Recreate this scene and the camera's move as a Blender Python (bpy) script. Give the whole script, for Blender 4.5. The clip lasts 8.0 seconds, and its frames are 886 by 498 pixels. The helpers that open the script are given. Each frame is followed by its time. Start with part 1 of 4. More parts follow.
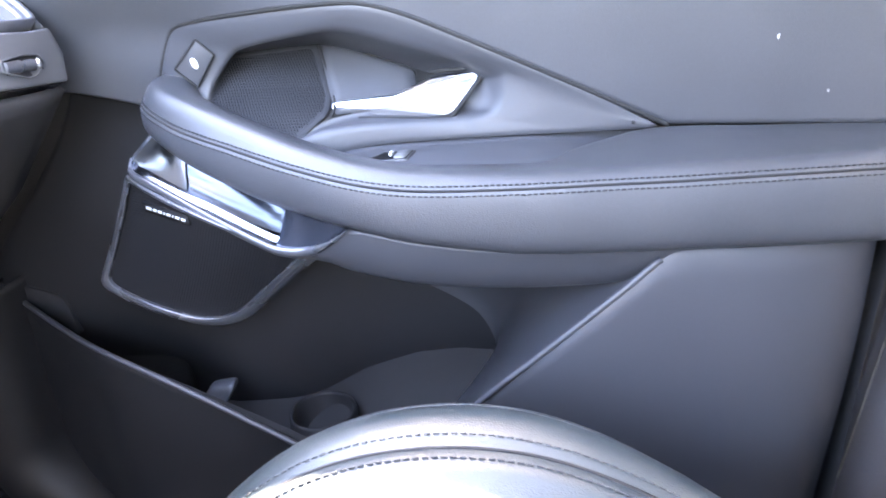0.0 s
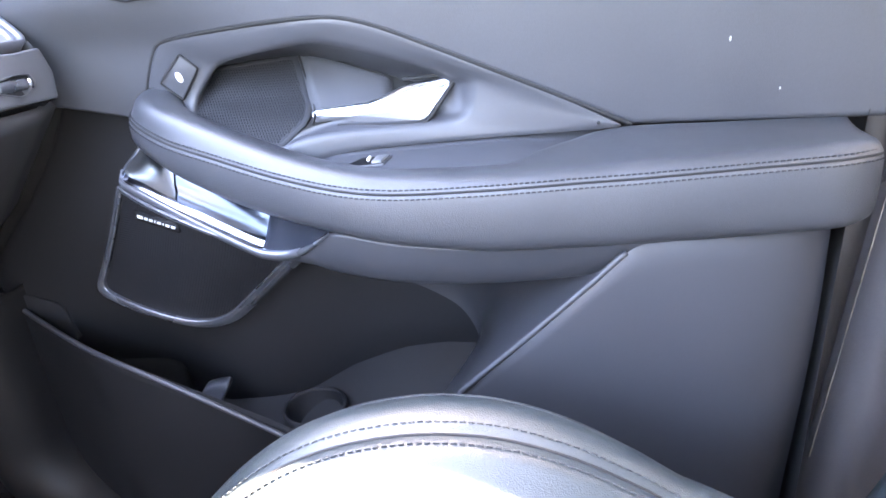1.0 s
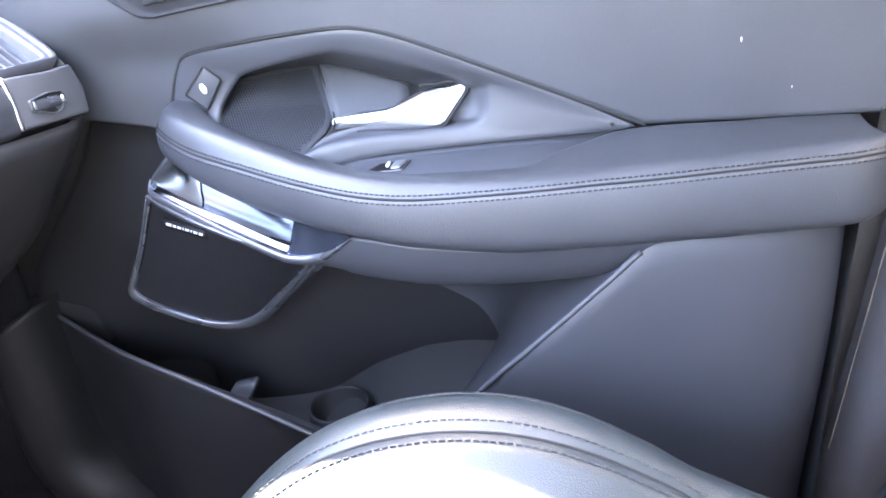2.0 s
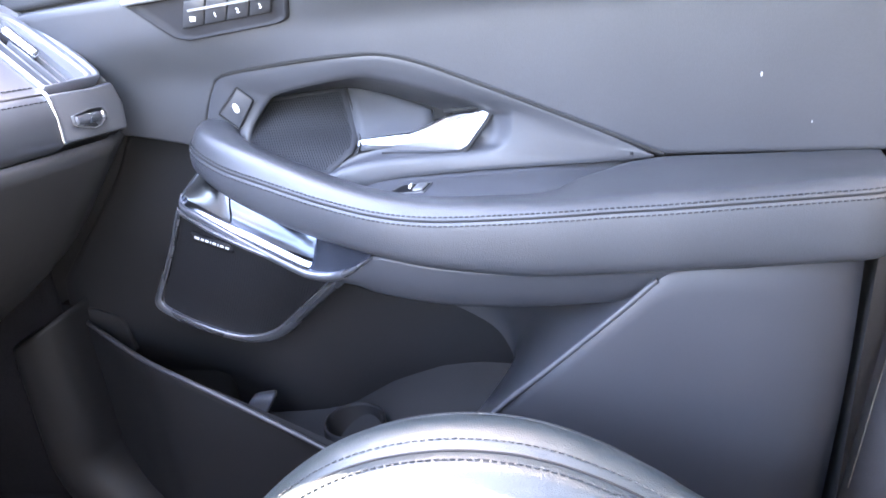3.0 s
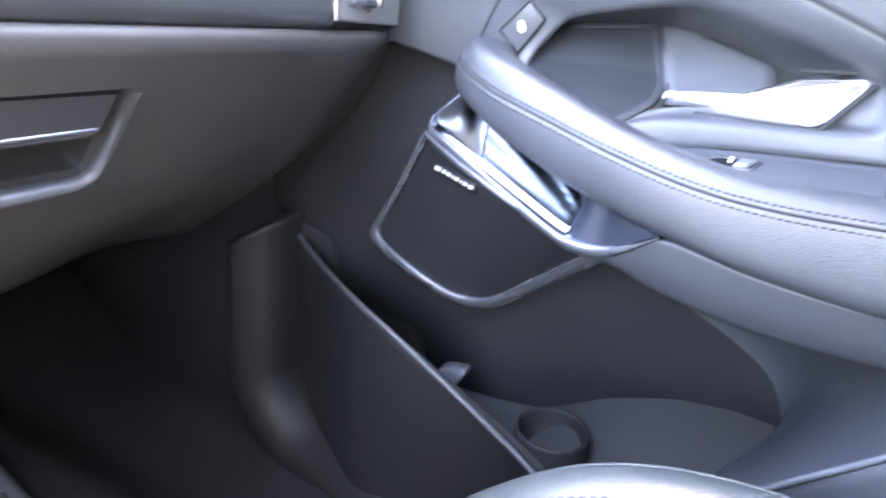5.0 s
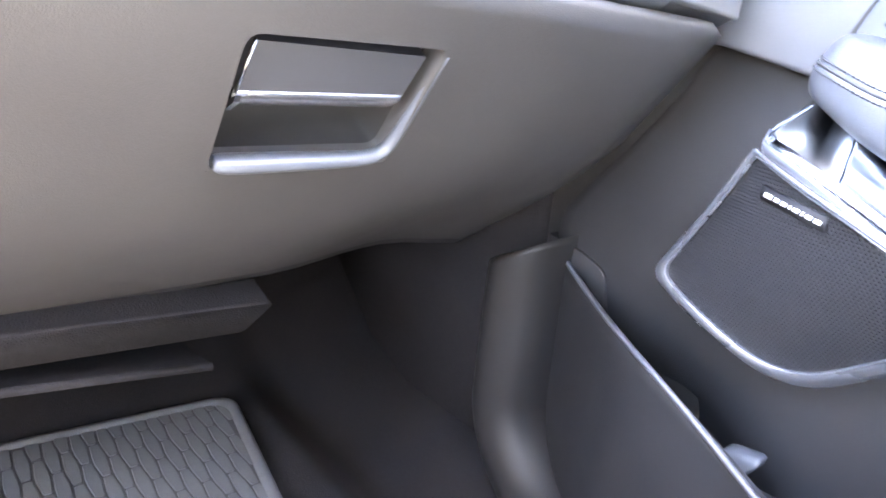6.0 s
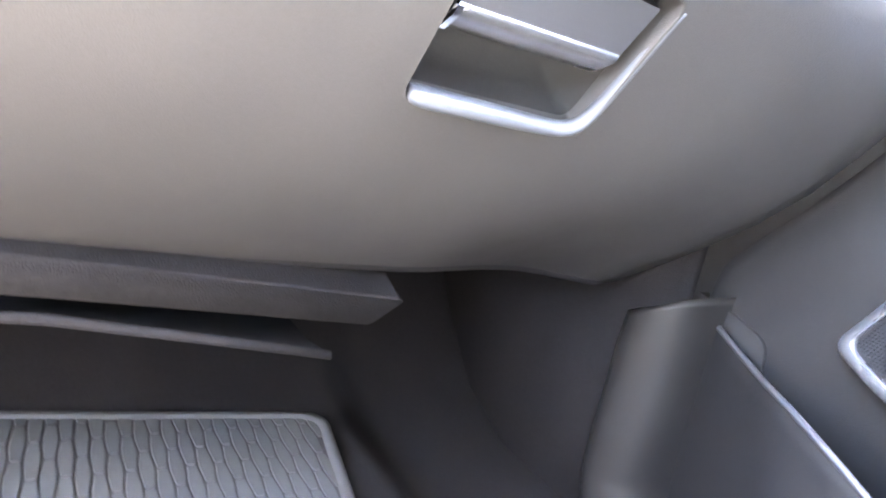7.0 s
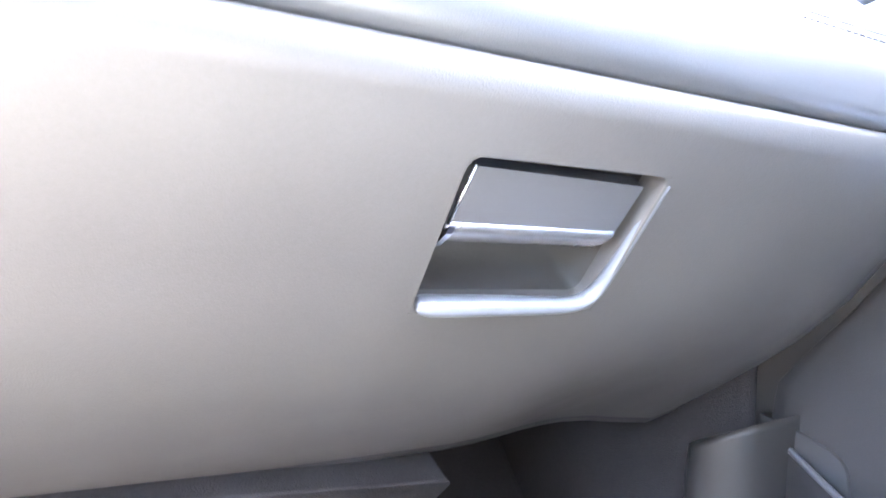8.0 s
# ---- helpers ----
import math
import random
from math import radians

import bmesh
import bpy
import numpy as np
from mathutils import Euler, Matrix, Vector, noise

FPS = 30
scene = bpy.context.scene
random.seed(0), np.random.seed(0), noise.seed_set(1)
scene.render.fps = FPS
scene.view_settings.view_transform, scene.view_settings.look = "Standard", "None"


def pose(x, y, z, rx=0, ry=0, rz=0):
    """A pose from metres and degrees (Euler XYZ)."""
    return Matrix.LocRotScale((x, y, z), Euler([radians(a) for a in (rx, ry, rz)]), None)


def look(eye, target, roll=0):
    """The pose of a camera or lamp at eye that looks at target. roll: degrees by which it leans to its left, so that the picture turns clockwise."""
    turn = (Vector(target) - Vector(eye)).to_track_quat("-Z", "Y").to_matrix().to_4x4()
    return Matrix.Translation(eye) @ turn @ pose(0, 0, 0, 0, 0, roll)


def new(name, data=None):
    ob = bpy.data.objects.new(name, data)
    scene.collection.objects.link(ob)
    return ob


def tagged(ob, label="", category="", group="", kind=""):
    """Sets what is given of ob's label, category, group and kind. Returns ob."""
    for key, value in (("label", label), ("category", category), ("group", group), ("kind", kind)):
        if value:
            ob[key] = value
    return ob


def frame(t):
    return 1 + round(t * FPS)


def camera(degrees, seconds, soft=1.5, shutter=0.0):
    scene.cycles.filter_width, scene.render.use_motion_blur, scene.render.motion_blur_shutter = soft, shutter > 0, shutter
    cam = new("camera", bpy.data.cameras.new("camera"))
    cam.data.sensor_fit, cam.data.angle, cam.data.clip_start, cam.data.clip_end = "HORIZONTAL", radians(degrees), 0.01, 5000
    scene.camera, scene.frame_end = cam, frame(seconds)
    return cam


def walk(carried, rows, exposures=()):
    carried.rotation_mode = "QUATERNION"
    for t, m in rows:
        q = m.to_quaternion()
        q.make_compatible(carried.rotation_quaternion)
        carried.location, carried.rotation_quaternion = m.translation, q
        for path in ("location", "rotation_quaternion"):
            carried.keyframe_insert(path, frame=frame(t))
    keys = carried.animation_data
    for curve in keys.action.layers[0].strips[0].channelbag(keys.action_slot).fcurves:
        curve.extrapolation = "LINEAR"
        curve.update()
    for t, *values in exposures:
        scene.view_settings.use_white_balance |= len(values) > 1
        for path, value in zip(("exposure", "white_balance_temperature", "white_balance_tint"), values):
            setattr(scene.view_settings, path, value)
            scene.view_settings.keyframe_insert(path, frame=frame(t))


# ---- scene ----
cam = camera(70.0, 8.0, soft=1.7, shutter=0.25)
PATH = [
    (0, (0.015, 0.031, 0.809), (-0.162, 1.888, 0.086), -3.1),
    (0.2, (0.024, 0.02, 0.815), (-0.099, 1.866, 0.056), -2.7),
    (0.5, (0.036, 0.012, 0.826), (-0.091, 1.854, 0.056), -3.4),
    (1, (0.036, 0.008, 0.821), (-0.137, 1.859, 0.084), -4.7),
    (1.5, (0.034, 0.005, 0.826), (-0.159, 1.846, 0.07), -6.1),
    (2.8, (0.041, -0.015, 0.839), (-0.244, 1.838, 0.141), -5.4),
    (3, (0.041, -0.014, 0.836), (-0.253, 1.845, 0.16), -5.1),
    (3.5, (0.029, -0.004, 0.849), (-0.321, 1.868, 0.238), -4.2),
    (3.8, (0.025, 0.004, 0.855), (-0.358, 1.887, 0.3), -2.2),
    (4, (0.015, 0.016, 0.851), (-0.39, 1.895, 0.299), -0.7),
    (4.2, (0.001, 0.036, 0.837), (-0.461, 1.898, 0.271), -0.2),
    (4.4, (-0.014, 0.048, 0.825), (-0.53, 1.891, 0.246), 1.2),
    (4.5, (-0.029, 0.049, 0.82), (-0.54, 1.892, 0.236), 2.3),
    (4.7, (-0.039, 0.064, 0.8), (-0.67, 1.855, 0.174), 2.7),
    (5, (-0.061, 0.076, 0.772), (-0.875, 1.769, 0.084), 4.1),
    (5.2, (-0.077, 0.086, 0.755), (-1.076, 1.662, 0.035), 2.8),
    (6.3, (-0.141, 0.116, 0.704), (-1.654, 1.311, 0.173), 8.5),
    (6.5, (-0.15, 0.117, 0.683), (-1.691, 1.307, 0.228), 12.9),
    (6.8, (-0.166, 0.106, 0.655), (-1.789, 1.184, 0.206), 17.6),
    (7, (-0.173, 0.098, 0.651), (-1.832, 1.144, 0.259), 12.2),
    (7.2, (-0.174, 0.1, 0.658), (-1.889, 1.074, 0.328), 8.8),
    (7.5, (-0.187, 0.1, 0.668), (-1.928, 1.064, 0.467), 3.5),
    (7.6, (-0.185, 0.098, 0.671), (-1.941, 1.044, 0.522), 3.1),
    (8, (-0.17, 0.104, 0.69), (-1.949, 1.018, 0.661), 2.4),
]
walk(cam, [(t, look(eye, target, roll)) for t, eye, target, roll in PATH],
     exposures=[(0.0, 6.08, 8050, 20), (4.4, 6.08, 8050, 20), (5.0, 6.55, 8200, 20), (5.2, 6.85, 8300, 20), (6.4, 8.20, 8650, 19), (7.3, 8.48, 8150, 17), (8.0, 8.50, 7750, 16)])

# ---- daylight ----
SUN_EL, SUN_AZ = 61.6, -8.0      # height, and turn from the car's right side towards its rear, in degrees
world = bpy.data.worlds.new("sky")
scene.world = world
world.use_nodes = True
wn = world.node_tree
sky = wn.nodes.new("ShaderNodeTexSky")
sky.sky_type, sky.sun_disc = "NISHITA", False
sky.sun_elevation, sky.sun_rotation = radians(SUN_EL), radians(SUN_AZ)
wn.nodes["Background"].inputs["Strength"].default_value = 0.15
wn.links.new(sky.outputs["Color"], wn.nodes["Background"].inputs["Color"])
sun_lamp = bpy.data.lights.new("sun", "SUN")
sun_lamp.energy, sun_lamp.angle, sun_lamp.color = 5.0, radians(0.5), (1.0, 0.96, 0.9)
sun = new("sun", sun_lamp)
sun.matrix_world = look((0, 0, 0), (-math.sin(radians(SUN_AZ)) * math.cos(radians(SUN_EL)),
                                    -math.cos(radians(SUN_AZ)) * math.cos(radians(SUN_EL)), -math.sin(radians(SUN_EL))))


# ---- materials ----
def material(name, base, rough=0.5, metal=0.0, grain=900.0, bump=0.15, mottle=0.12, wear=0.0, pebble=False, spec=0.5):
    """Grain and mottling at two scales, in metres of the object's own space."""
    m = bpy.data.materials.new(name)
    m.use_nodes = True
    t = m.node_tree
    b = t.nodes["Principled BSDF"]
    b.inputs["Metallic"].default_value = metal
    b.inputs["Specular IOR Level"].default_value = spec
    co = t.nodes.new("ShaderNodeTexCoord").outputs["Object"]

    def tex(kind, scale, **kw):
        n = t.nodes.new(kind)
        t.links.new(co, n.inputs["Vector"])
        n.inputs["Scale"].default_value = scale
        for k, v in kw.items():
            n.inputs[k].default_value = v
        return n

    big = tex("ShaderNodeTexNoise", 9.0, Detail=5.0)
    small = tex("ShaderNodeTexNoise", grain * 0.35, Detail=3.0)
    add = t.nodes.new("ShaderNodeMath")
    add.operation = "MULTIPLY_ADD"
    t.links.new(small.outputs["Fac"], add.inputs[0])
    add.inputs[1].default_value = 0.5
    t.links.new(big.outputs["Fac"], add.inputs[2])
    ramp = t.nodes.new("ShaderNodeMapRange")
    ramp.inputs["From Min"].default_value, ramp.inputs["From Max"].default_value = 0.45, 1.05
    ramp.inputs["To Min"].default_value, ramp.inputs["To Max"].default_value = 1 - mottle, 1 + mottle
    t.links.new(add.outputs[0], ramp.inputs["Value"])
    mul = t.nodes.new("ShaderNodeVectorMath")
    mul.operation = "SCALE"
    mul.inputs[0].default_value = base
    t.links.new(ramp.outputs["Result"], mul.inputs["Scale"])
    t.links.new(mul.outputs["Vector"], b.inputs["Base Color"])
    rr = t.nodes.new("ShaderNodeMapRange")
    rr.inputs["From Min"].default_value, rr.inputs["From Max"].default_value = 0.3, 0.7
    rr.inputs["To Min"].default_value, rr.inputs["To Max"].default_value = max(0.03, rough - 0.07 - wear), min(1, rough + 0.07)
    t.links.new(big.outputs["Fac"], rr.inputs["Value"])
    t.links.new(rr.outputs["Result"], b.inputs["Roughness"])
    if bump:
        bn = t.nodes.new("ShaderNodeBump")
        bn.inputs["Strength"].default_value, bn.inputs["Distance"].default_value = bump, 0.0006
        if pebble:
            cell = tex("ShaderNodeTexVoronoi", grain)
            t.links.new(cell.outputs["Distance"], bn.inputs["Height"])
        else:
            t.links.new(tex("ShaderNodeTexNoise", grain, Detail=2.0).outputs["Fac"], bn.inputs["Height"])
        t.links.new(bn.outputs["Normal"], b.inputs["Normal"])
    return m


SOFT = material("soft_black_trim", (0.050, 0.052, 0.060), 0.50, 0, 1400, 0.35, 0.10, pebble=True)
RIM = material("satin_black_trim", (0.046, 0.048, 0.056), 0.47, 0, 1800, 0.15, 0.08)
LEATHER = material("black_leather", (0.041, 0.043, 0.049), 0.38, 0, 1100, 0.38, 0.10, 0.02, pebble=True, spec=0.62)
PADSKIN = material("dash_pad_leather", (0.044, 0.046, 0.052), 0.36, 0, 1500, 0.08, 0.10, 0.02, pebble=True, spec=0.8)
SEAT_SKIN = material("seat_leather", (0.028, 0.037, 0.041), 0.36, 0, 1050, 0.34, 0.12, 0.02, pebble=True, spec=0.8)
DARK = material("hard_black_plastic", (0.025, 0.025, 0.028), 0.50, 0, 1300, 0.30, 0.12, pebble=True)
# for rubber seals, and painted in for shade in seams, hollows and gaps
GAP = material("rubber_and_gap_shade", (0.010, 0.010, 0.011), 0.8, 0, 600, 0.2, 0.1)
# black without gloss, painted in for the shade of a deep recess
WELL = material("matt_well_shade", (0.010, 0.010, 0.011), 0.8, 0, 600, 0.2, 0.1, spec=0.05)
# paler than LOWER: light on the pocket's rear wall is painted in
POCKET = material("lit_pocket_plastic", (0.036, 0.037, 0.043), 0.40, 0, 1500, 0.15, 0.10, spec=0.6)
CHROME = material("satin_silver", (0.80, 0.80, 0.82), 0.16, 1.0, 700, 0.03, 0.03)
LEVER = material("satin_lever_silver", (0.40, 0.41, 0.44), 0.22, 1.0, 700, 0.02, 0.03)
BRIGHT = material("polished_silver", (0.42, 0.45, 0.52), 0.17, 1.0, 500, 0.02, 0.03)
FRAME = material("dark_satin_metal", (0.24, 0.25, 0.28), 0.30, 0.75, 300, 0.006, 0.06)
SPKFRAME = material("dark_speaker_frame", (0.155, 0.16, 0.18), 0.27, 0.6, 300, 0.006, 0.06)
VENTRIM = material("pale_satin_metal", (0.26, 0.27, 0.30), 0.34, 0.5, 900, 0.05, 0.06)
STEEL = material("grey_satin_metal", (0.34, 0.35, 0.39), 0.30, 0.85, 900, 0.04, 0.05)
# paler and bluer than DASH: the lit edge's highlight is painted in
RIMSTRIP = material("rim_highlight_grey", (0.085, 0.093, 0.11), 0.40, 0.15, 900, 0.05, 0.06)
GREYP = material("grey_plastic", (0.110, 0.113, 0.122), 0.42, 0, 1500, 0.15, 0.08)
KEYTOP = material("satin_black_key", (0.024, 0.024, 0.027), 0.42, 0, 1500, 0.05, 0.06)
WHITE = material("white_print", (0.82, 0.82, 0.80), 0.5, 0, 900, 0.0, 0.04)
SEATTHREAD = material("grey_seat_thread", (0.045, 0.048, 0.052), 0.7, 0, 2500, 0.3, 0.2)
THREAD = material("dark_thread", (0.014, 0.014, 0.017), 0.7, 0, 2500, 0.3, 0.2)
DASH = material("grey_dash_grain", (0.046, 0.044, 0.045), 0.5, 0, 1300, 0.15, 0.12, pebble=True)
SILLSKIN = material("dull_sill_plastic", (0.0110, 0.0105, 0.0110), 0.55, 0, 1300, 0.2, 0.12, pebble=True, spec=0.28)
CARPET = material("dark_carpet", (0.016, 0.015, 0.0165), 0.95, 0, 700, 1.0, 0.35, spec=0.15)
RUBBER = material("black_rubber", (0.080, 0.085, 0.090), 0.55, 0, 900, 0.25, 0.15)
LINING = material("pale_headlining", (0.45, 0.44, 0.42), 0.9, 0, 900, 0.4, 0.08)
BODY = material("body_shell", (0.12, 0.12, 0.13), 0.6, 0, 500, 0.1, 0.1)
ASPHALT = material("asphalt", (0.06, 0.06, 0.06), 0.9, 0, 120, 0.6, 0.35)
LINT = material("pale_lint", (0.4, 0.4, 0.39), 0.9, 0, 3000, 0.2, 0.1)
GRILLE = material("black_grille_plastic", (0.023, 0.024, 0.028), 0.55, 0, 1500, 0.08, 0.10, spec=0.25)
MESH = material("black_speaker_mesh", (0.022, 0.022, 0.025), 0.45, 0, 1500, 0.08, 0.10)
HOUSING = material("matt_black_housing", (0.019, 0.019, 0.022), 0.6, 0, 1300, 0.2, 0.1, pebble=True, spec=0.15)
# lower trim colour, also used to paint shade on the pocket's front
LOWER = material("lower_plastic_and_shade", (0.013, 0.013, 0.0145), 0.60, 0, 1300, 0.30, 0.14, pebble=True, spec=0.2)
SILVER = material("silver_paint", (0.24, 0.245, 0.26), 0.35, 0.3, 900, 0.02, 0.04)
# tray silver dimmed so that its colour carries the tone of a reflection
TRAYWALL = material("reflection_toned_tray_metal", (0.050, 0.058, 0.074), 0.25, 1.0, 500, 0.01, 0.03)
LIPMETAL = material("grey_lip", (0.13, 0.135, 0.15), 0.30, 0.6, 300, 0.006, 0.05)
# blue tint stands in for what the silver tail reflects
TRAYTAIL = material("reflection_blue_tray_metal", (0.16, 0.19, 0.26), 0.22, 0.9, 600, 0.02, 0.05)
# same silver as the tray rim, with a dark reflection put into its colour
TRAYDARK = material("reflection_dark_tray_metal", (0.085, 0.092, 0.108), 0.24, 1.0, 600, 0.02, 0.05)
PILLAR = material("pillar_plastic", (0.095, 0.095, 0.105), 0.33, 0, 1300, 0.25, 0.12, pebble=True)
CHIPPED = material("chipped_pale_edge", (0.17, 0.155, 0.14), 0.7, 0, 300, 0.6, 0.7)


# ---- builders ----
def thing(name, at, label, category, kind="", group=""):
    ob = new(name)
    ob.location = at
    return tagged(ob, label, category, group, kind)


def part(name, bm, mat, parent=None, label="", smooth=True):
    me = bpy.data.meshes.new(name)
    bmesh.ops.recalc_face_normals(bm, faces=bm.faces)
    bm.to_mesh(me)
    bm.free()
    me.materials.append(mat)
    if smooth:
        me.shade_smooth()
    ob = new(name, me)
    if parent:
        ob.parent = parent
        if not parent.parent:
            ob.matrix_parent_inverse = Matrix.Translation(-parent.location)
    if label:
        ob["label"] = label
    return ob


def spline(points, n):
    """Catmull-Rom through rows of numbers, n steps to a span."""
    p = np.array(points, float)
    p = np.vstack([2 * p[0] - p[1], p, 2 * p[-1] - p[-2]])
    out = []
    for k in range(1, len(p) - 2):
        for a in np.arange(n) / n:
            out.append(0.5 * (2 * p[k] + (p[k + 1] - p[k - 1]) * a + (2 * p[k - 1] - 5 * p[k] + 4 * p[k + 1] - p[k + 2]) * a * a
                              + (3 * p[k] - p[k - 1] - 3 * p[k + 1] + p[k + 2]) * a ** 3))
    out.append(p[-2])
    return np.array(out)


def rounded(points, r, seg=4):
    """A closed outline with its corners rounded off."""
    p = [np.array(q, float) for q in points]
    out = []
    for k, c in enumerate(p):
        a, b = p[k - 1], p[(k + 1) % len(p)]
        own = r[k] if isinstance(r, (list, tuple)) else r
        ra, rb = (min(own, 0.45 * np.linalg.norm(e - c)) for e in (a, b))
        s, e = c + (a - c) / np.linalg.norm(a - c) * ra, c + (b - c) / np.linalg.norm(b - c) * rb
        for j in range(seg + 1):
            f = j / seg
            out.append((1 - f) ** 2 * s + 2 * f * (1 - f) * c + f * f * e)
    return np.array(out)


def chaikin(points, times=2, closed=True):
    p = np.array(points, float)
    for _ in range(times):
        q = np.roll(p, -1, 0) if closed else p[1:]
        b = p if closed else p[:-1]
        mid = np.stack([0.75 * b + 0.25 * q, 0.25 * b + 0.75 * q], 1).reshape(-1, p.shape[1])
        p = mid if closed else np.vstack([p[:1], mid, p[-1:]])
    return p


def loft(rings, closed=True, cap_first=False, cap_last=False, bm=None):
    bm = bm or bmesh.new()
    vs = [[bm.verts.new(p) for p in ring] for ring in rings]
    n = len(vs[0])
    for a, b in zip(vs, vs[1:]):
        for k in range(n if closed else n - 1):
            j = (k + 1) % n
            bm.faces.new((a[k], a[j], b[j], b[k]))
    if cap_first:
        bm.faces.new(vs[0][::-1])
    if cap_last:
        bm.faces.new(vs[-1])
    return bm


def box(x0, x1, y0, y1, z0, z1, bevel=0.0, bm=None):
    bm = bm or bmesh.new()
    made = bmesh.ops.create_cube(bm, size=1, matrix=Matrix.Translation(((x0 + x1) / 2, (y0 + y1) / 2, (z0 + z1) / 2)) @ Matrix.Diagonal((x1 - x0, y1 - y0, z1 - z0, 1)))
    if bevel:
        edges = list({e for v in made["verts"] for e in v.link_edges})
        bmesh.ops.bevel(bm, geom=edges, offset=bevel, segments=3, affect="EDGES")
    return bm


def tube(points, r, seg=8, bm=None, squash=1.0):
    """A round bar along a row of points."""
    p = np.array(points, float)
    rings = []
    for k in range(len(p)):
        d = Vector(p[min(k + 1, len(p) - 1)] - p[max(k - 1, 0)]).normalized()
        side = d.cross(Vector((0, 0, 1)) if abs(d.z) < 0.9 else Vector((1, 0, 0))).normalized()
        up = side.cross(d)
        rings.append([Vector(p[k]) + (side * math.cos(a) + up * math.sin(a) * squash) * r for a in np.linspace(0, 2 * math.pi, seg, False)])
    return loft(rings, True, True, True, bm)


def stitches(points, step, length, r, bm=None):
    """A row of short threads along a line."""
    bm = bm or bmesh.new()
    p = np.array(points, float)
    s = np.r_[0, np.cumsum(np.linalg.norm(np.diff(p, axis=0), axis=1))]
    at = lambda d: np.array([np.interp(d, s, p[:, k]) for k in range(3)])  # noqa: E731
    for d in np.arange(0, s[-1] - length, step):
        tube([at(d), at(d + length / 2) + (0, 0, r * 0.3), at(d + length)], r, 5, bm)
    return bm


def inset(ring, d):
    """Points of a closed ring drawn in towards its middle by d."""
    c = ring.mean(0)
    out = []
    for k, q in enumerate(ring):
        e = ring[(k + 1) % len(ring)] - ring[k - 1]
        side = np.array([-e[2], 0, e[0]])
        side /= np.linalg.norm(side) + 1e-9
        if side @ (c - q) < 0:
            side = -side
        out.append(q + side * d)
    return np.array(out)


def offset_poly(points, widths):
    """A convex outline, clockwise or not, with each edge drawn in by its own width."""
    p = np.array(points, float)
    c, lines = p.mean(0), []
    for k in range(len(p)):
        d = p[(k + 1) % len(p)] - p[k]
        nrm = np.array((-d[1], d[0])) / np.linalg.norm(d)
        nrm = nrm if nrm @ (c - p[k]) > 0 else -nrm
        lines.append((p[k] + nrm * widths[k], d))
    out = []
    for k in range(len(p)):
        (a, da), (b, db) = lines[k - 1], lines[k]
        t = np.linalg.solve(np.array([da, -db]).T, b - a)[0]
        out.append(a + da * t)
    return np.array(out)


def perforated_plate(name, outline, depth_at, pitch, hole, rim, thick, mat, parent, label=""):
    """A sheet of six-sided cells in the x-z plane, with a real hole in each cell farther than rim from the outline."""
    poly = np.array(outline, float)
    nxt = np.roll(poly, -1, 0)
    lo, hi = poly.min(0), poly.max(0)
    row = pitch * math.sqrt(3) / 2
    turn = np.radians(np.arange(6) * 60 + 30)
    outer = np.stack([np.cos(turn), np.sin(turn)], 1) * pitch / math.sqrt(3)
    verts, faces = [], []
    for r in range(int((hi[1] - lo[1]) / row) + 2):
        for c in range(int((hi[0] - lo[0]) / pitch) + 2):
            q = lo + np.array(((c + 0.5 * (r % 2)) * pitch, r * row))
            cross = ((poly[:, 1] > q[1]) != (nxt[:, 1] > q[1])) & (q[0] < (nxt[:, 0] - poly[:, 0]) * (q[1] - poly[:, 1]) / (nxt[:, 1] - poly[:, 1] + 1e-12) + poly[:, 0])
            if cross.sum() % 2 == 0:
                continue
            e = nxt - poly
            f = np.clip(((q - poly) * e).sum(1) / (e * e).sum(1), 0, 1)
            away = np.linalg.norm(q - poly - e * f[:, None], axis=1).min()
            base = len(verts)
            ring = q + outer
            verts += [(x, depth_at(x, z), z) for x, z in ring]
            if away < rim:
                faces.append(tuple(range(base, base + 6)))
                continue
            ring = q + outer * hole * math.sqrt(3) / pitch
            verts += [(x, depth_at(x, z), z) for x, z in ring] + [(x, depth_at(x, z) + thick, z) for x, z in ring]
            for k in range(6):
                j = (k + 1) % 6
                faces += [(base + k, base + j, base + 6 + j, base + 6 + k), (base + 6 + k, base + 6 + j, base + 12 + j, base + 12 + k)]
    me = bpy.data.meshes.new(name)
    me.from_pydata(verts, [], faces)
    me.materials.append(mat)
    ob = new(name, me)
    ob.parent = parent
    if label:
        ob["label"] = label
    return ob


def smooth_step(v):
    v = np.clip(v, 0, 1)
    return v * v * (3 - 2 * v)


# ---- the door ----
def panel_y(x, z):
    """The inner face of the door's upper trim."""
    return (0.566 - 0.10 * (x - 0.2) - 0.27 * (z - 0.74)
            + 0.025 * smooth_step((-0.1 - x) / 0.2) * (1 - smooth_step((z - 0.79) / 0.06)) * (1 - 0.8 * smooth_step((-0.335 - x) / 0.10))
            - 0.006 * smooth_step((-0.325 - x) / 0.09) * smooth_step((z - 0.765) / 0.05)
            - 0.78 * np.maximum(0.0, z - 0.845) * smooth_step((x + 0.24) / 0.14))


door = thing("car_door", (0, 0.62, 0.25), "black leather and soft plastic front door trim, closed, with silver handle", "car door")

BEZEL = [(-0.323, 0.729), (-0.287, 0.796), (-0.264, 0.8055), (-0.123, 0.8155), (-0.075, 0.8100), (-0.006, 0.7800), (0.081, 0.7405), (0.160, 0.7035)]
BEZEL = [tuple(p) for p in chaikin(BEZEL, 2, False)]


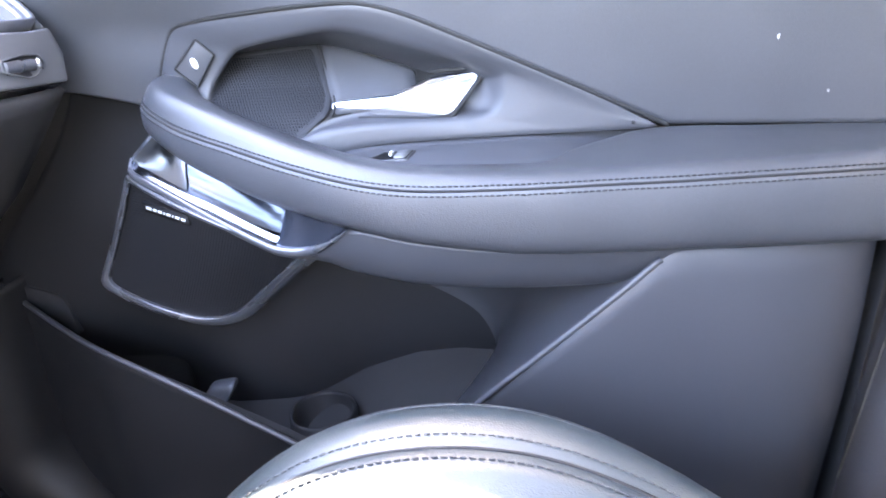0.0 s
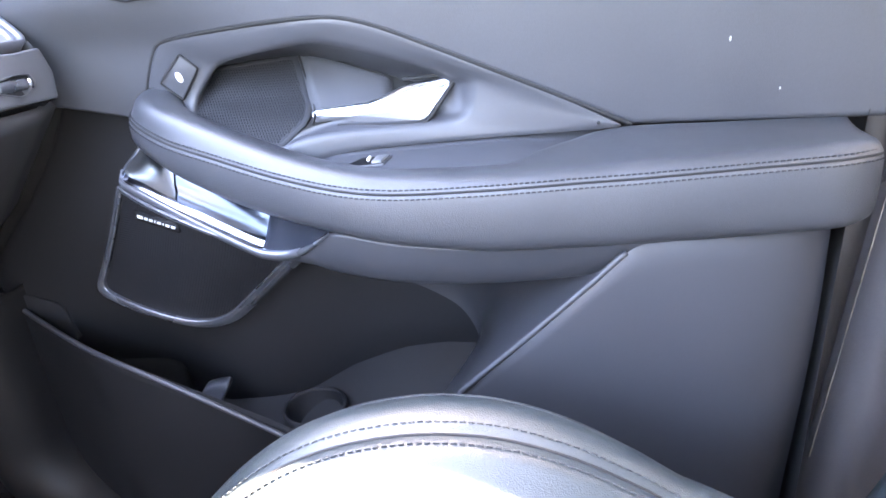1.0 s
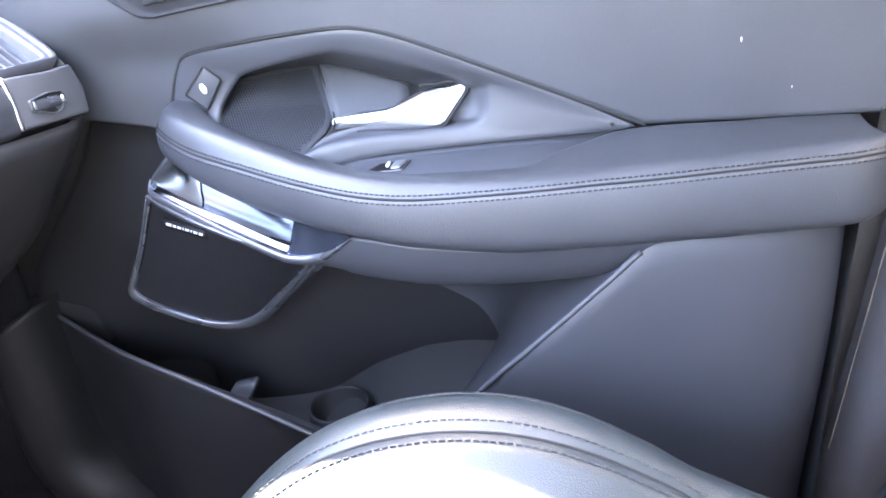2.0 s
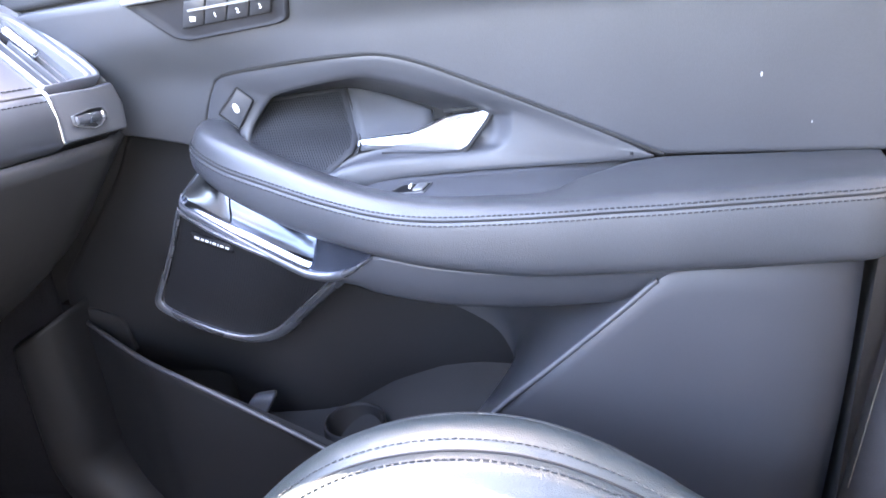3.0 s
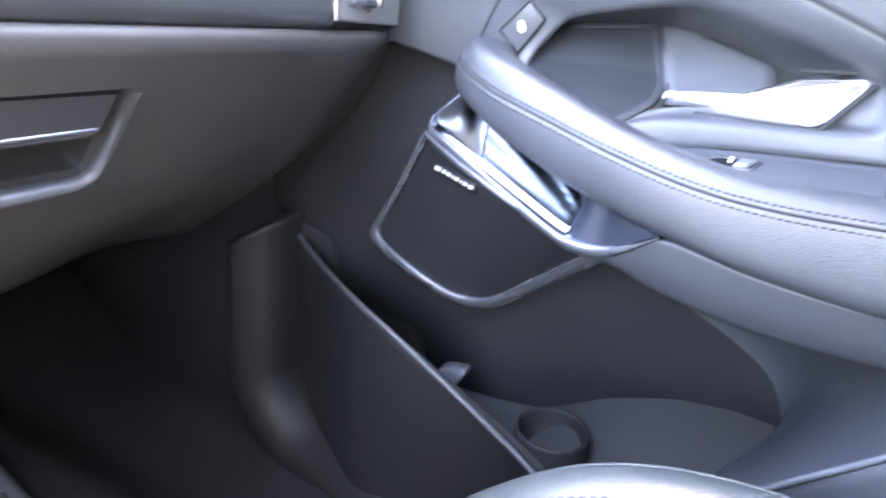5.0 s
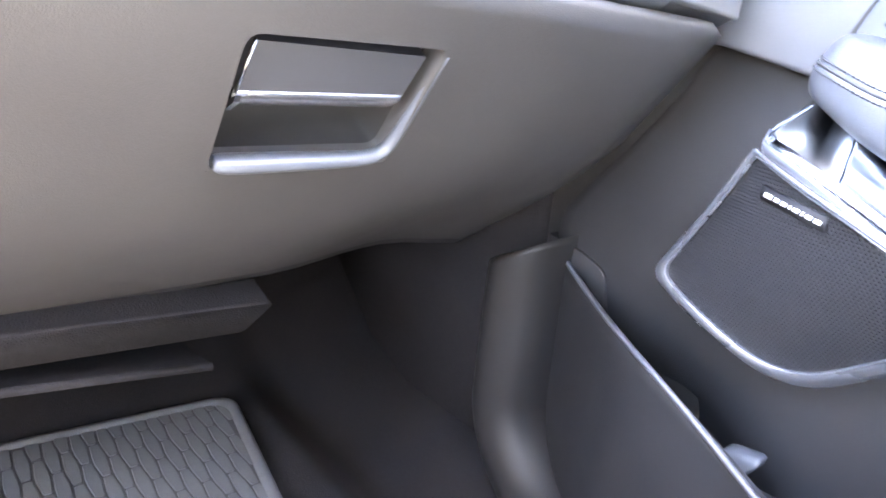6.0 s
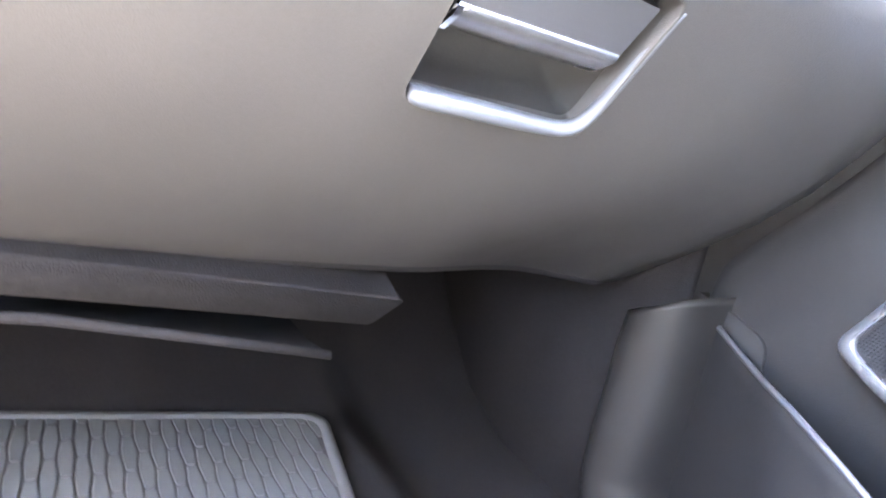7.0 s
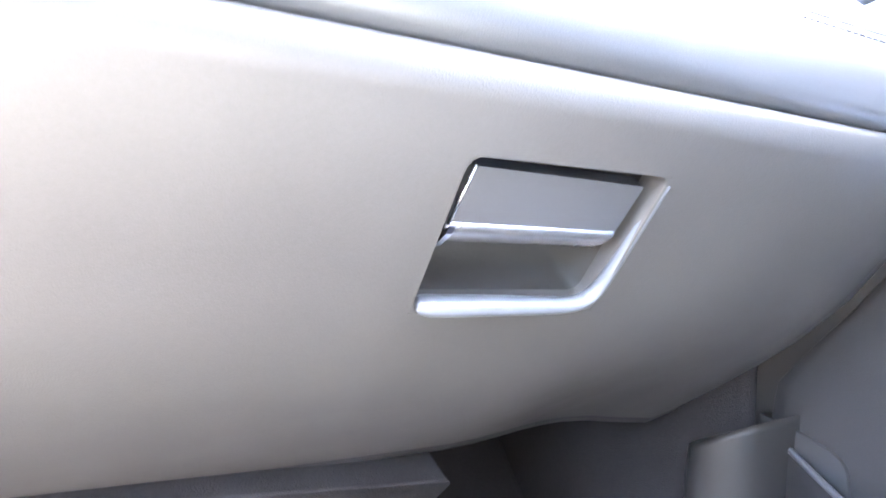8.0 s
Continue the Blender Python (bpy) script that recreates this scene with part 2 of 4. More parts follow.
def belt_z(x):
    return 0.879 + 0.054 * (x + 0.475)


def panel_low(x):
    xs = [-0.70, -0.40, -0.322, *(p[0] for p in BEZEL), 0.36]
    zs = [0.775, 0.745, 0.724, *(p[1] for p in BEZEL), 0.701]
    return np.interp(x, xs, zs)


cols = np.unique(np.r_[np.linspace(-0.70, -0.325, 16), np.linspace(-0.322, -0.28, 14), np.linspace(-0.27, 0.364, 57)])
rings = []
for f in (-0.02, 0.0, 0.012, 0.03, 0.08, 0.15, 0.25, 0.35, 0.45, 0.52, 0.58, 0.64, 0.68, 0.72, 0.76, 0.8, 0.86, 0.92, 0.975, 1.0, 1.015):
    row = []
    for x in cols:
        lo, hi = panel_low(x), belt_z(x) - 0.003
        z = lo + (hi - lo) * min(max(f, 0), 1)
        y = panel_y(x, z) + {-0.02: 0.02, 0.0: 0.004, 1.0: 0.004, 1.015: 0.02}.get(f, 0.0)
        row.append((x, y, z))
    rings.append(row)
part("upper_panel", loft(rings, False), SOFT, door)
# the roll along the foot of the window
rings = []
for dz, dy in ((-0.001, 0.02), (0.0005, 0.004), (0.004, 0.0), (0.018, -0.002), (0.034, -0.002), (0.043, 0.001), (0.049, 0.008), (0.052, 0.020), (0.053, 0.045), (0.051, 0.075)):
    rings.append([(x, panel_y(x, belt_z(x)) + 0.40 * max(0.0, belt_z(x) - 0.845) * smooth_step((x + 0.24) / 0.14) + dy, belt_z(x) + dz) for x in cols])
rings.append([(x, 0.705, belt_z(x) + 0.045) for x in cols])
part("belt_roll", loft(rings, False), SOFT, door)
part("belt_gap", tube([(x, panel_y(x, belt_z(x)) + 0.018, belt_z(x) - 0.002) for x in cols[::3]], 0.008), GAP, door)
part("window_seal", tube([(x, panel_y(x, belt_z(x)) + 0.079, belt_z(x) + 0.052) for x in cols[::4]], 0.006), GAP, door)

# the surround of the inner handle
outer = [(-0.323, 0.729), (-0.286, 0.796), (-0.264, 0.805), (-0.123, 0.815), (-0.071, 0.809), (-0.006, 0.780), (0.081, 0.7405), (0.1475, 0.7060), (0.1525, 0.7035),
         (0.1475, 0.7005), (0.06, 0.699), (-0.02, 0.697), (-0.108, 0.693), (-0.150, 0.680), (-0.245, 0.690)]
# inner rim points, drawn towards the camera along its sight lines
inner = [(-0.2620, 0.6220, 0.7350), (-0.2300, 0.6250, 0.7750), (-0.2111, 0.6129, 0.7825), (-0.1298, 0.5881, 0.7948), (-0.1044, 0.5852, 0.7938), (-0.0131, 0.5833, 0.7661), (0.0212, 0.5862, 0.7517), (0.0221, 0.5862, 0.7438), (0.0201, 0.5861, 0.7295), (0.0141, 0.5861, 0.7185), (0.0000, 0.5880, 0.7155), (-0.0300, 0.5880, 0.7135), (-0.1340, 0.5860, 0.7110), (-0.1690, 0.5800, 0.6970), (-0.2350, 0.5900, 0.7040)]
floor_ring = [(-0.252, 0.634, 0.742), (-0.243, 0.656, 0.770), (-0.236, 0.658, 0.774), (-0.160, 0.662, 0.778), (-0.140, 0.661, 0.776), (-0.064, 0.652, 0.752), (-0.015, 0.616, 0.744), (-0.011, 0.613, 0.741), (-0.008, 0.608, 0.730), (-0.012, 0.606, 0.726),
              (-0.025, 0.614, 0.722), (-0.045, 0.612, 0.721), (-0.131, 0.606, 0.720), (-0.167, 0.590, 0.702), (-0.228, 0.600, 0.710)]
oy = [panel_y(x, z) for x, z in outer[:8]] + [0.5800, 0.5805, 0.5825, 0.5855, 0.5860, 0.580, 0.590]
O = chaikin([(x, y, z) for (x, z), y in zip(outer, oy)], 2)
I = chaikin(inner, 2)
B = chaikin(floor_ring, 2)
shift = lambda ring, d: ring + np.array([0, d, 0])  # noqa: E731
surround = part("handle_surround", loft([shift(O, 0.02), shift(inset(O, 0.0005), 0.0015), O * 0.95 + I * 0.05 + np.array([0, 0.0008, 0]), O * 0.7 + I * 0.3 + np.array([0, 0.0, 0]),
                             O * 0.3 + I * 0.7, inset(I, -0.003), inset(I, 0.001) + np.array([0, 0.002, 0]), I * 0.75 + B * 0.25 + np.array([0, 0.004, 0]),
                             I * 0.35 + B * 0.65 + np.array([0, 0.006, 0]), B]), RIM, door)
part("seam", tube(np.vstack([[x, panel_y(x, z) + 0.0026, z + 0.0004] for x, z in spline(BEZEL, 2)]), 0.0026), GAP, surround)
dot = [(0.130 + 0.0016 * math.cos(a), 0.7075 + 0.0016 * math.sin(a)) for a in np.linspace(0, 2 * math.pi, 10, False)]
part("dimple", loft([[(x, 0.5785, z) for x, z in dot], [(x, 0.5772, z) for x, z in dot]], True, False, True), GAP, surround)
# its floor: a perforated sheet towards the front, a plain sheet behind the lever
def floor_y(x, z):
    return np.interp(z, [0.690, 0.702, 0.722, 0.742, 0.776, 0.79], [0.578, 0.592, 0.611, 0.633, 0.661, 0.672])


def sheet(outline, dy, n=5, r=0.006):
    ring = rounded(outline, r)
    c = ring.mean(0)
    rows = []
    for f in np.linspace(1, 0.02, n):
        q = c + (ring - c) * f
        rows.append([(x, floor_y(x, z) + dy, z) for x, z in q])
    rows.insert(0, [(x, y + 0.008, z) for x, y, z in rows[0]])
    return loft(rows, True, False, True)


GRILLE_OUT = [(-0.262, 0.729), (-0.244, 0.774), (-0.1575, 0.7800), (-0.1375, 0.733), (-0.140, 0.720), (-0.168, 0.698), (-0.236, 0.707)]
GRILLE_RIM = rounded(GRILLE_OUT, 0.006)
perforated_plate("grille", GRILLE_RIM, lambda x, z: floor_y(x, z) - 0.003, 0.0028, 0.00110, 0.0050, 0.0016, GRILLE, surround, "black perforated grille")
part("grille_border", loft([[(x, floor_y(x, z) + dy, z) for x, z in rounded(offset_poly(GRILLE_OUT, [d] * len(GRILLE_OUT)), 0.006)] for d, dy in ((-0.0025, 0.004), (-0.0012, -0.0022), (-0.0006, -0.0032), (0.0036, -0.0033), (0.0042, -0.0030), (0.0044, -0.0012))], True), GRILLE, surround)
part("inlay_gap", tube([(x, floor_y(x, z) - 0.0034, z) for x, z in spline([(-0.1555, 0.7815), (-0.1430, 0.752), (-0.1335, 0.7285), (-0.1345, 0.7180)], 6)], 0.0013, 6), GAP, surround)
# black line for the inlay's joint and the shadow along its top edge
part("inlay_line", tube([(x, floor_y(x, z) - 0.0034, z) for x, z in spline([(-0.1535, 0.7800), (-0.137, 0.7782), (-0.100, 0.7660), (-0.063, 0.7535), (-0.0585, 0.7480), (-0.0570, 0.7300)], 5)], 0.0008, 6), GAP, surround)
part("inlay", sheet([(-0.155, 0.779), (-0.138, 0.777), (-0.064, 0.753), (-0.060, 0.748), (-0.058, 0.724), (-0.132, 0.719)], -0.003, 5, 0.003), SOFT, surround)
part("backing", sheet([(-0.27, 0.730), (-0.25, 0.775), (-0.16, 0.785), (-0.06, 0.757), (0.0, 0.745), (0.0, 0.724), (-0.13, 0.715), (-0.17, 0.696), (-0.24, 0.70)], 0.002, 5), GAP, surround)

# the lever
lever = [(-0.137, 0.7295), (-0.078, 0.7335), (-0.041, 0.7475), (-0.002, 0.7515), (0.001, 0.7480), (-0.024, 0.7190), (-0.030, 0.7165), (-0.098, 0.7155), (-0.128, 0.7185), (-0.138, 0.7240)]
lr = rounded(lever, 0.0025, 3)
def lever_y(x, z):
    """The face leans back at its upper edge."""
    mid_z = 0.7245 + 0.012 * smooth_step((x + 0.09) / 0.07)
    return 0.6055 + 0.10 * max(0, -0.05 - x) + 0.42 * (z - mid_z)


L3 = np.array([(x, lever_y(x, z), z) for x, z in lr])
foot = np.array([0.0062 + 0.0048 * smooth_step((x + 0.13) / 0.09) if z < 0.7205 else 0.0008 for x, z in lr])
cen = np.array((-0.06, 0.0, 0.7285))
Lf = np.array([(x + (cen[0] - x) * 0.03, 0.0, min(z + f, 0.7505) if f > 0.001 else z - 0.0008) for (x, z), f in zip(lr, foot)])
Lf[:, 1] = [lever_y(x, z) - 0.0026 for x, _, z in Lf]
handle = part("lever_handle", loft([shift(Lf, 0.006), shift(Lf, 0.0004), Lf], True, True, True), LEVER, door, "satin silver pull lever")
# darker metal than the face, so the bevel's shade sits in its colour
part("lever_bevel", loft([shift(L3, 0.018), shift(L3, 0.004), shift(L3, 0.001), shift(Lf, 0.0003)], True, True, False), LIPMETAL, handle, "bevelled edge of the lever, shade put into its grey", smooth=False)
handle.data.shade_flat()
TIP = spline([(-0.045, 0.7530), (-0.004, 0.7545), (0.0028, 0.7515), (0.0020, 0.7470), (-0.0215, 0.7185), (-0.029, 0.7148), (-0.060, 0.7142), (-0.110, 0.7150)], 5)
part("lever_gap", tube([(x, lever_y(x, z) - 0.0032, z) for x, z in TIP], 0.0020, 6), GAP, handle)

# lock button on the front corner of the surround
plate = rounded([(-0.2575, 0.7895), (-0.2435, 0.7755), (-0.2655, 0.7475), (-0.2830, 0.7645)], 0.0015, 2)


shrink = lambda ring, f: ring.mean(0) + (ring - ring.mean(0)) * f  # noqa: E731


def rim_y(x, z):
    return 0.6215 + 0.04 * (x + 0.26) - 0.12 * (z - 0.775)


P3 = np.array([(x, rim_y(x, z), z) for x, z in plate])
lock = part("lock_button", loft([shift(P3, 0.008), shift(P3, -0.0003), shift(shrink(P3, 0.95), -0.0006)], True, False, True), RIM, door)
rim_ring = shift(shrink(P3, 1.02), -0.0012)
part("button_gap", tube(np.vstack([rim_ring, rim_ring[:1]]), 0.0011, 6), GAP, lock)
sym = [(-0.2632 + 0.0038 * math.cos(a) * 0.8 - 0.001 * math.sin(a), 0.7685 + 0.0051 * math.sin(a)) for a in np.linspace(0, 2 * math.pi, 18, False)]
part("symbol", loft([[(x, rim_y(x, z) - 0.0008, z) for x, z in sym], [(x, rim_y(x, z) - 0.0019, z) for x, z in sym]], True, False, True), WHITE, lock, "white printed lock symbol")

# ---- armrest: a leather grip that hooks into the surround and widens to the rear ----
#        x       y      half   top    seam   foot   rear top
RAIL = [(-0.292, 0.690, 0.024, 0.757, 0.738, 0.716, 0.748), (-0.295, 0.645, 0.026, 0.759, 0.738, 0.714, 0.750), (-0.284, 0.604, 0.027, 0.7545, 0.733, 0.707, 0.746),
        (-0.245, 0.573, 0.026, 0.742, 0.717, 0.686, 0.732), (-0.188, 0.550, 0.026, 0.723, 0.702, 0.664, 0.714), (-0.137, 0.533, 0.026, 0.707, 0.689, 0.650, 0.699),
        (-0.090, 0.523, 0.027, 0.696, 0.679, 0.639, 0.689), (-0.045, 0.519, 0.027, 0.690, 0.674, 0.629, 0.684), (0.020, 0.520, 0.030, 0.688, 0.674, 0.621, 0.683),
        (0.060, 0.523, 0.034, 0.688, 0.675, 0.620, 0.686), (0.105, 0.530, 0.040, 0.689, 0.676, 0.620, 0.697), (0.150, 0.534, 0.044, 0.691, 0.677, 0.621, 0.7055),
        (0.230, 0.534, 0.044, 0.6935, 0.680, 0.623, 0.7045), (0.285, 0.534, 0.044, 0.696, 0.682, 0.625, 0.7035), (0.297, 0.5342, 0.0438, 0.6963, 0.6825, 0.6256, 0.7034), (0.3045, 0.5348, 0.0430, 0.6963, 0.683, 0.6265, 0.7030), (0.3090, 0.5358, 0.0412, 0.6955, 0.683, 0.6285, 0.7020), (0.3112, 0.5372, 0.0385, 0.6935, 0.682, 0.6320, 0.6995)]
stations = spline(RAIL, 7)
rail_rings, seam_line, up_row, low_row, foot_line = [], [], [], [], []
for k, (x, y, w, zt, zs, zb, zr) in enumerate(stations):
    zs += 0.0018
    d = stations[min(k + 1, len(stations) - 1)][:2] - stations[max(k - 1, 0)][:2]
    d = d / np.linalg.norm(d)
    n = np.array([-d[1], d[0]])
    prof = [(-w + 0.012, zb - 0.001), (-w + 0.001, zb + 0.006), (-w - 0.001, (zb + zs) / 2), (-w, zs - 0.0035), (-w + 0.0022, zs), (-w + 0.0030, zs + 0.0030), (-w + 0.011, zt - 0.0015), (-w + 0.022, zt + 0.0005),
            (0.55 * w, (zt + zr) / 2 + 0.001), (w - 0.003, zr), (w, zr - 0.01), (w, zb + 0.014), (w - 0.012, zb)]
    prof = chaikin(prof, 2)
    skew = 0.040 * smooth_step((x - 0.25) / 0.06)      # the end runs aslant, longer at the panel
    rail_rings.append([(x + n[0] * a + skew * (a + w) / (2 * w), y + n[1] * a, z) for a, z in prof])
    face = [(a, z) for a, z in prof if a < -w * 0.2]
    for row, z0 in ((seam_line, zs + 0.0005), (up_row, zs + 0.0037), (low_row, zs - 0.0034), (foot_line, zb + 0.0005)):
        a, z = min(face, key=lambda q: abs(q[1] - z0))
        a = np.interp(z0, *zip(*sorted((zz, aa) for aa, zz in face)))
        row.append((x + n[0] * (a - 0.0004), y + n[1] * (a - 0.0004), z0))
armrest = part("armrest", loft(rail_rings, True, True, True), LEATHER, door, "black leather armrest and grip with double stitching")
part("seam", tube(seam_line[8:], 0.0011, 6), GAP, armrest)
part("thread", stitches(up_row[8:], 0.0046, 0.0032, 0.0007, stitches(low_row[8:], 0.0046, 0.0032, 0.0007)), THREAD, armrest)["kind"] = "stuff"

# ledge with the window switch between the grip and the surround
rows = []
for f in np.linspace(0, 1, 7):
    rows.append([(x, 0.590 - f * 0.074 + 0.0, np.interp(x, [-0.17, -0.105, 0.05, 0.155], [0.682, 0.6925, 0.6975, 0.6900]) - 0.012 * f) for x in np.linspace(-0.165, 0.135, 24)])
rows.insert(0, [(x, y + 0.004, z + 0.012) for x, y, z in rows[0]])
part("switch_ledge", loft(rows, False), RIM, door)
sw = rounded([(-0.100, 0.551), (-0.084, 0.570), (-0.055, 0.570), (-0.061, 0.550)], 0.0015, 2)
ledge_z = lambda x, y: np.interp(x, [-0.17, -0.105, 0.05], [0.682, 0.6925, 0.6985]) - 0.012 * (0.590 - y) / 0.074  # noqa: E731
sring = np.array([(x, y, ledge_z(x, y)) for x, y in sw])
up = lambda ring, d: ring + np.array([0, 0, d])  # noqa: E731
switch = part("window_switch", loft([up(sring, -0.003), up(sring, 0.0009), up(shrink(sring, 0.97), 0.0014), up(shrink(sring, 0.93), 0.0013), up(shrink(sring, 0.91), 0.0004)], True), RIM, door, "black window switch")
part("switch_well", loft([up(shrink(sring, 0.93), 0.0008), up(shrink(sring, 0.4), 0.0007)], True, False, True), WELL, switch)
tg = np.array([(x, y, ledge_z(x, y)) for x, y in rounded([(-0.0735, 0.5535), (-0.0695, 0.5675), (-0.0585, 0.5675), (-0.064, 0.5535)], 0.002, 2)])
rocker = part("rocker", loft([up(tg, -0.001), up(tg, 0.0022), up(shrink(tg, 0.85), 0.0030)], True, False, True), GREYP, switch)
part("tick", box(-0.0765, -0.0740, 0.5535, 0.5665, ledge_z(-0.075, 0.56) + 0.0016, ledge_z(-0.075, 0.56) + 0.0046, 0.0006), WHITE, switch, "pale window symbol")

# plastic band below the armrest
band = spline([(-0.205, 0.548, 0.617, 0.556, 0.612), (-0.170, 0.532, 0.6115, 0.541, 0.6055), (-0.135, 0.519, 0.6190, 0.531, 0.6020), (-0.108, 0.509, 0.6385, 0.527, 0.5925), (-0.050, 0.503, 0.629, 0.522, 0.5825), (0.021, 0.502, 0.621, 0.522, 0.578),
               (0.093, 0.502, 0.620, 0.522, 0.580), (0.150, 0.502, 0.621, 0.522, 0.586), (0.20, 0.504, 0.622, 0.520, 0.590)], 5)
rings = []
for f, back in ((0, 0.01), (0, 0.001), (0.06, 0.0), (0.5, -0.0015), (0.88, 0.0), (0.97, 0.003), (1.0, 0.010), (1.0, 0.05), (0.6, 0.10)):
    rings.append([(x, ya + (yb - ya) * f + back, za + 0.001 + (zb - za) * f) for x, ya, za, yb, zb in band])
part("lower_band", loft(rings, False), RIM, door)

# silver tray under the grip
TRAY = [(-0.3275, 0.588, 0.686), (-0.3235, 0.577, 0.677), (-0.300, 0.565, 0.669), (-0.249, 0.545, 0.6485), (-0.190, 0.528, 0.6235), (-0.170, 0.524, 0.618), (-0.150, 0.521, 0.6185), (-0.130, 0.514, 0.6265), (-0.107, 0.506, 0.6415)]
tray = spline(TRAY, 14)
def tray_ring(dy, dz):
    k = smooth_step((tray[:, 0] + 0.106) / -0.045)[:, None]
    return tray + np.array([0, dy, dz]) * (k * 0.85 + 0.15)


part("tray_lip", loft([tray_ring(dy, dz) for dy, dz in ((0.010, -0.010), (0.003, -0.0065), (0.0, -0.0035), (-0.0008, 0.0), (0.0012, 0.0026), (0.0035, 0.0030), (0.0060, 0.0020), (0.007, -0.001))], False), LIPMETAL, door, "satin grey lip of the tray")
part("tray_rim", loft([tray_ring(dy, dz)[6:] for dy, dz in ((0.0055, 0.0010), (0.0085, 0.0026), (0.0110, 0.0050), (0.0125, 0.0075))], False), BRIGHT, door, "polished silver tray trim under the grip")


def tray_base(x, y):
    """Where the foot of a wall at depth y stands, lowered along the camera's sight line behind the polished rim."""
    rim = np.array([np.interp(x, tray[:, 0], tray[:, k]) for k in (1, 2)])
    return rim[1] + 0.0065 - 0.27 * (y - rim[0] - 0.0120)


def tray_wall(xs, ys, lean, ripple=0.0):
    """A polished wall that leans back at its top; ripple raises a fan of shallow folds from its rear foot to imitate
    streaks of reflection.
    """
    rings = []
    for h in np.linspace(-0.018, 0.052, 18):
        ring = []
        for x, y, c in zip(xs, ys, lean):
            z = tray_base(x, y) + h
            a = math.atan2(h + 0.002, max(1e-4, -0.166 - x))
            r = math.hypot(h, -0.166 - x)
            ring.append((x + 0.9 * max(0.0, h) * min(1.0, max(0.0, (-0.296 - x) / 0.031)), y + c * h + ripple * r * (math.sin(15.0 * a + 0.6) + 0.5 * math.sin(34.0 * a)), z))
        rings.append(ring)
    return rings


# turned and leaned so that the camera sees sky mirrored at the front
xs = np.linspace(-0.3268, -0.264, 28)
yaw = np.radians(np.interp(xs, [-0.327, -0.305, -0.288, -0.264], [22, 17, 10, -5]))
part("tray_front_wall", loft(tray_wall(xs, 0.5915 + np.r_[0, np.cumsum(np.tan(yaw[:-1]) * np.diff(xs))], np.interp(xs, [-0.327, -0.305, -0.288, -0.264], [0.45, 0.45, 0.38, 0.12])), False), TRAYDARK, door, "front wall of the silver tray, dark reflection put into its colour")
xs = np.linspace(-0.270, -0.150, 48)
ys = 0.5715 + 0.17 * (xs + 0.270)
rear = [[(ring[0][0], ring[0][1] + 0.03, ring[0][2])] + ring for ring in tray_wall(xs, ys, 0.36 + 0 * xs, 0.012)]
part("tray_rear_wall", loft(rear, False), TRAYWALL, door, "rear wall of the silver tray, tone and folds imitating reflections")
tail = tray[tray[:, 0] > -0.182]
tail_top = np.interp(tail[:, 0], [-0.188, -0.137, -0.090], [0.664, 0.650, 0.639]) + 0.010
tail_top = tail[:, 2] + (tail_top - tail[:, 2]) * (0.04 + 0.96 * smooth_step((tail[:, 0] + 0.181) / 0.024))
part("tray_tail", loft([np.stack([tail[:, 0], tail[:, 1] + 0.004 + 0.009 * f, tail[:, 2] + 0.001 + (tail_top - tail[:, 2]) * f], 1) for f in np.linspace(0, 1, 7)], False), TRAYTAIL, door, "rear end of the tray, blue-grey reflection put into its colour")
part("tray_end", loft([[(-0.3280, 0.590, 0.686), (-0.3085, 0.602, 0.708), (-0.3050, 0.640, 0.712), (-0.3280, 0.640, 0.690)], [(-0.3262, 0.589, 0.686), (-0.3068, 0.601, 0.708), (-0.3030, 0.640, 0.712), (-0.3260, 0.640, 0.690)]], True, True, True), CHROME, door, smooth=False)

# loudspeaker
SPK = [(-0.3315, 0.584, 0.669), (-0.4030, 0.6185, 0.558), (-0.3960, 0.621, 0.541), (-0.300, 0.623, 0.4985), (-0.262, 0.6205, 0.503), (-0.166, 0.573, 0.587), (-0.160, 0.548, 0.609), (-0.190, 0.533, 0.618), (-0.249, 0.550, 0.6425)]
bend = lambda x, z: np.stack([np.ones_like(x), x, z, x * z, x * x, z * z], -1)  # noqa: E731
spk = np.array(SPK)
coef = np.linalg.lstsq(bend(spk[:, 0], spk[:, 2]), spk[:, 1], rcond=None)[0]
speaker_y = lambda x, z: bend(x, z) @ coef  # noqa: E731
SPK_RIM = [(-0.3315, 0.669), (-0.4100, 0.547), (-0.2780, 0.489), (-0.160, 0.596), (-0.190, 0.618), (-0.249, 0.6425)]
SPK_WIDE = np.array((0.0085, 0.0105, 0.0135, 0.004, 0.004, 0.004))
SPK_ROUND = [0.004, 0.015, 0.042, 0.004, 0.012, 0.012]


def on_speaker(f, dy, out=0.0):
    """The frame's ring at f of its width, from the outer edge (0) to the mesh (1)."""
    q = rounded(offset_poly(SPK_RIM, SPK_WIDE * f - 0.0055 - out), SPK_ROUND, 8)
    q = np.array([p + (n - p) * g for p, n in zip(q, np.roll(q, -1, 0)) for g in (0, 0.25, 0.5, 0.75)])
    return np.stack([q[:, 0], speaker_y(q[:, 0], q[:, 1]) + dy, q[:, 1]], 1)


speaker = part("speaker_frame", loft([on_speaker(0, 0.05, -0.014), on_speaker(0, 0.010, -0.001), on_speaker(0, 0.0015), on_speaker(0.06, -0.0012), on_speaker(0.18, -0.0026), on_speaker(0.5, -0.0034), on_speaker(0.85, -0.0030), on_speaker(0.95, -0.0018), on_speaker(1.0, 0.001), on_speaker(1.02, 0.006)]), SPKFRAME, door, "satin grey speaker frame")
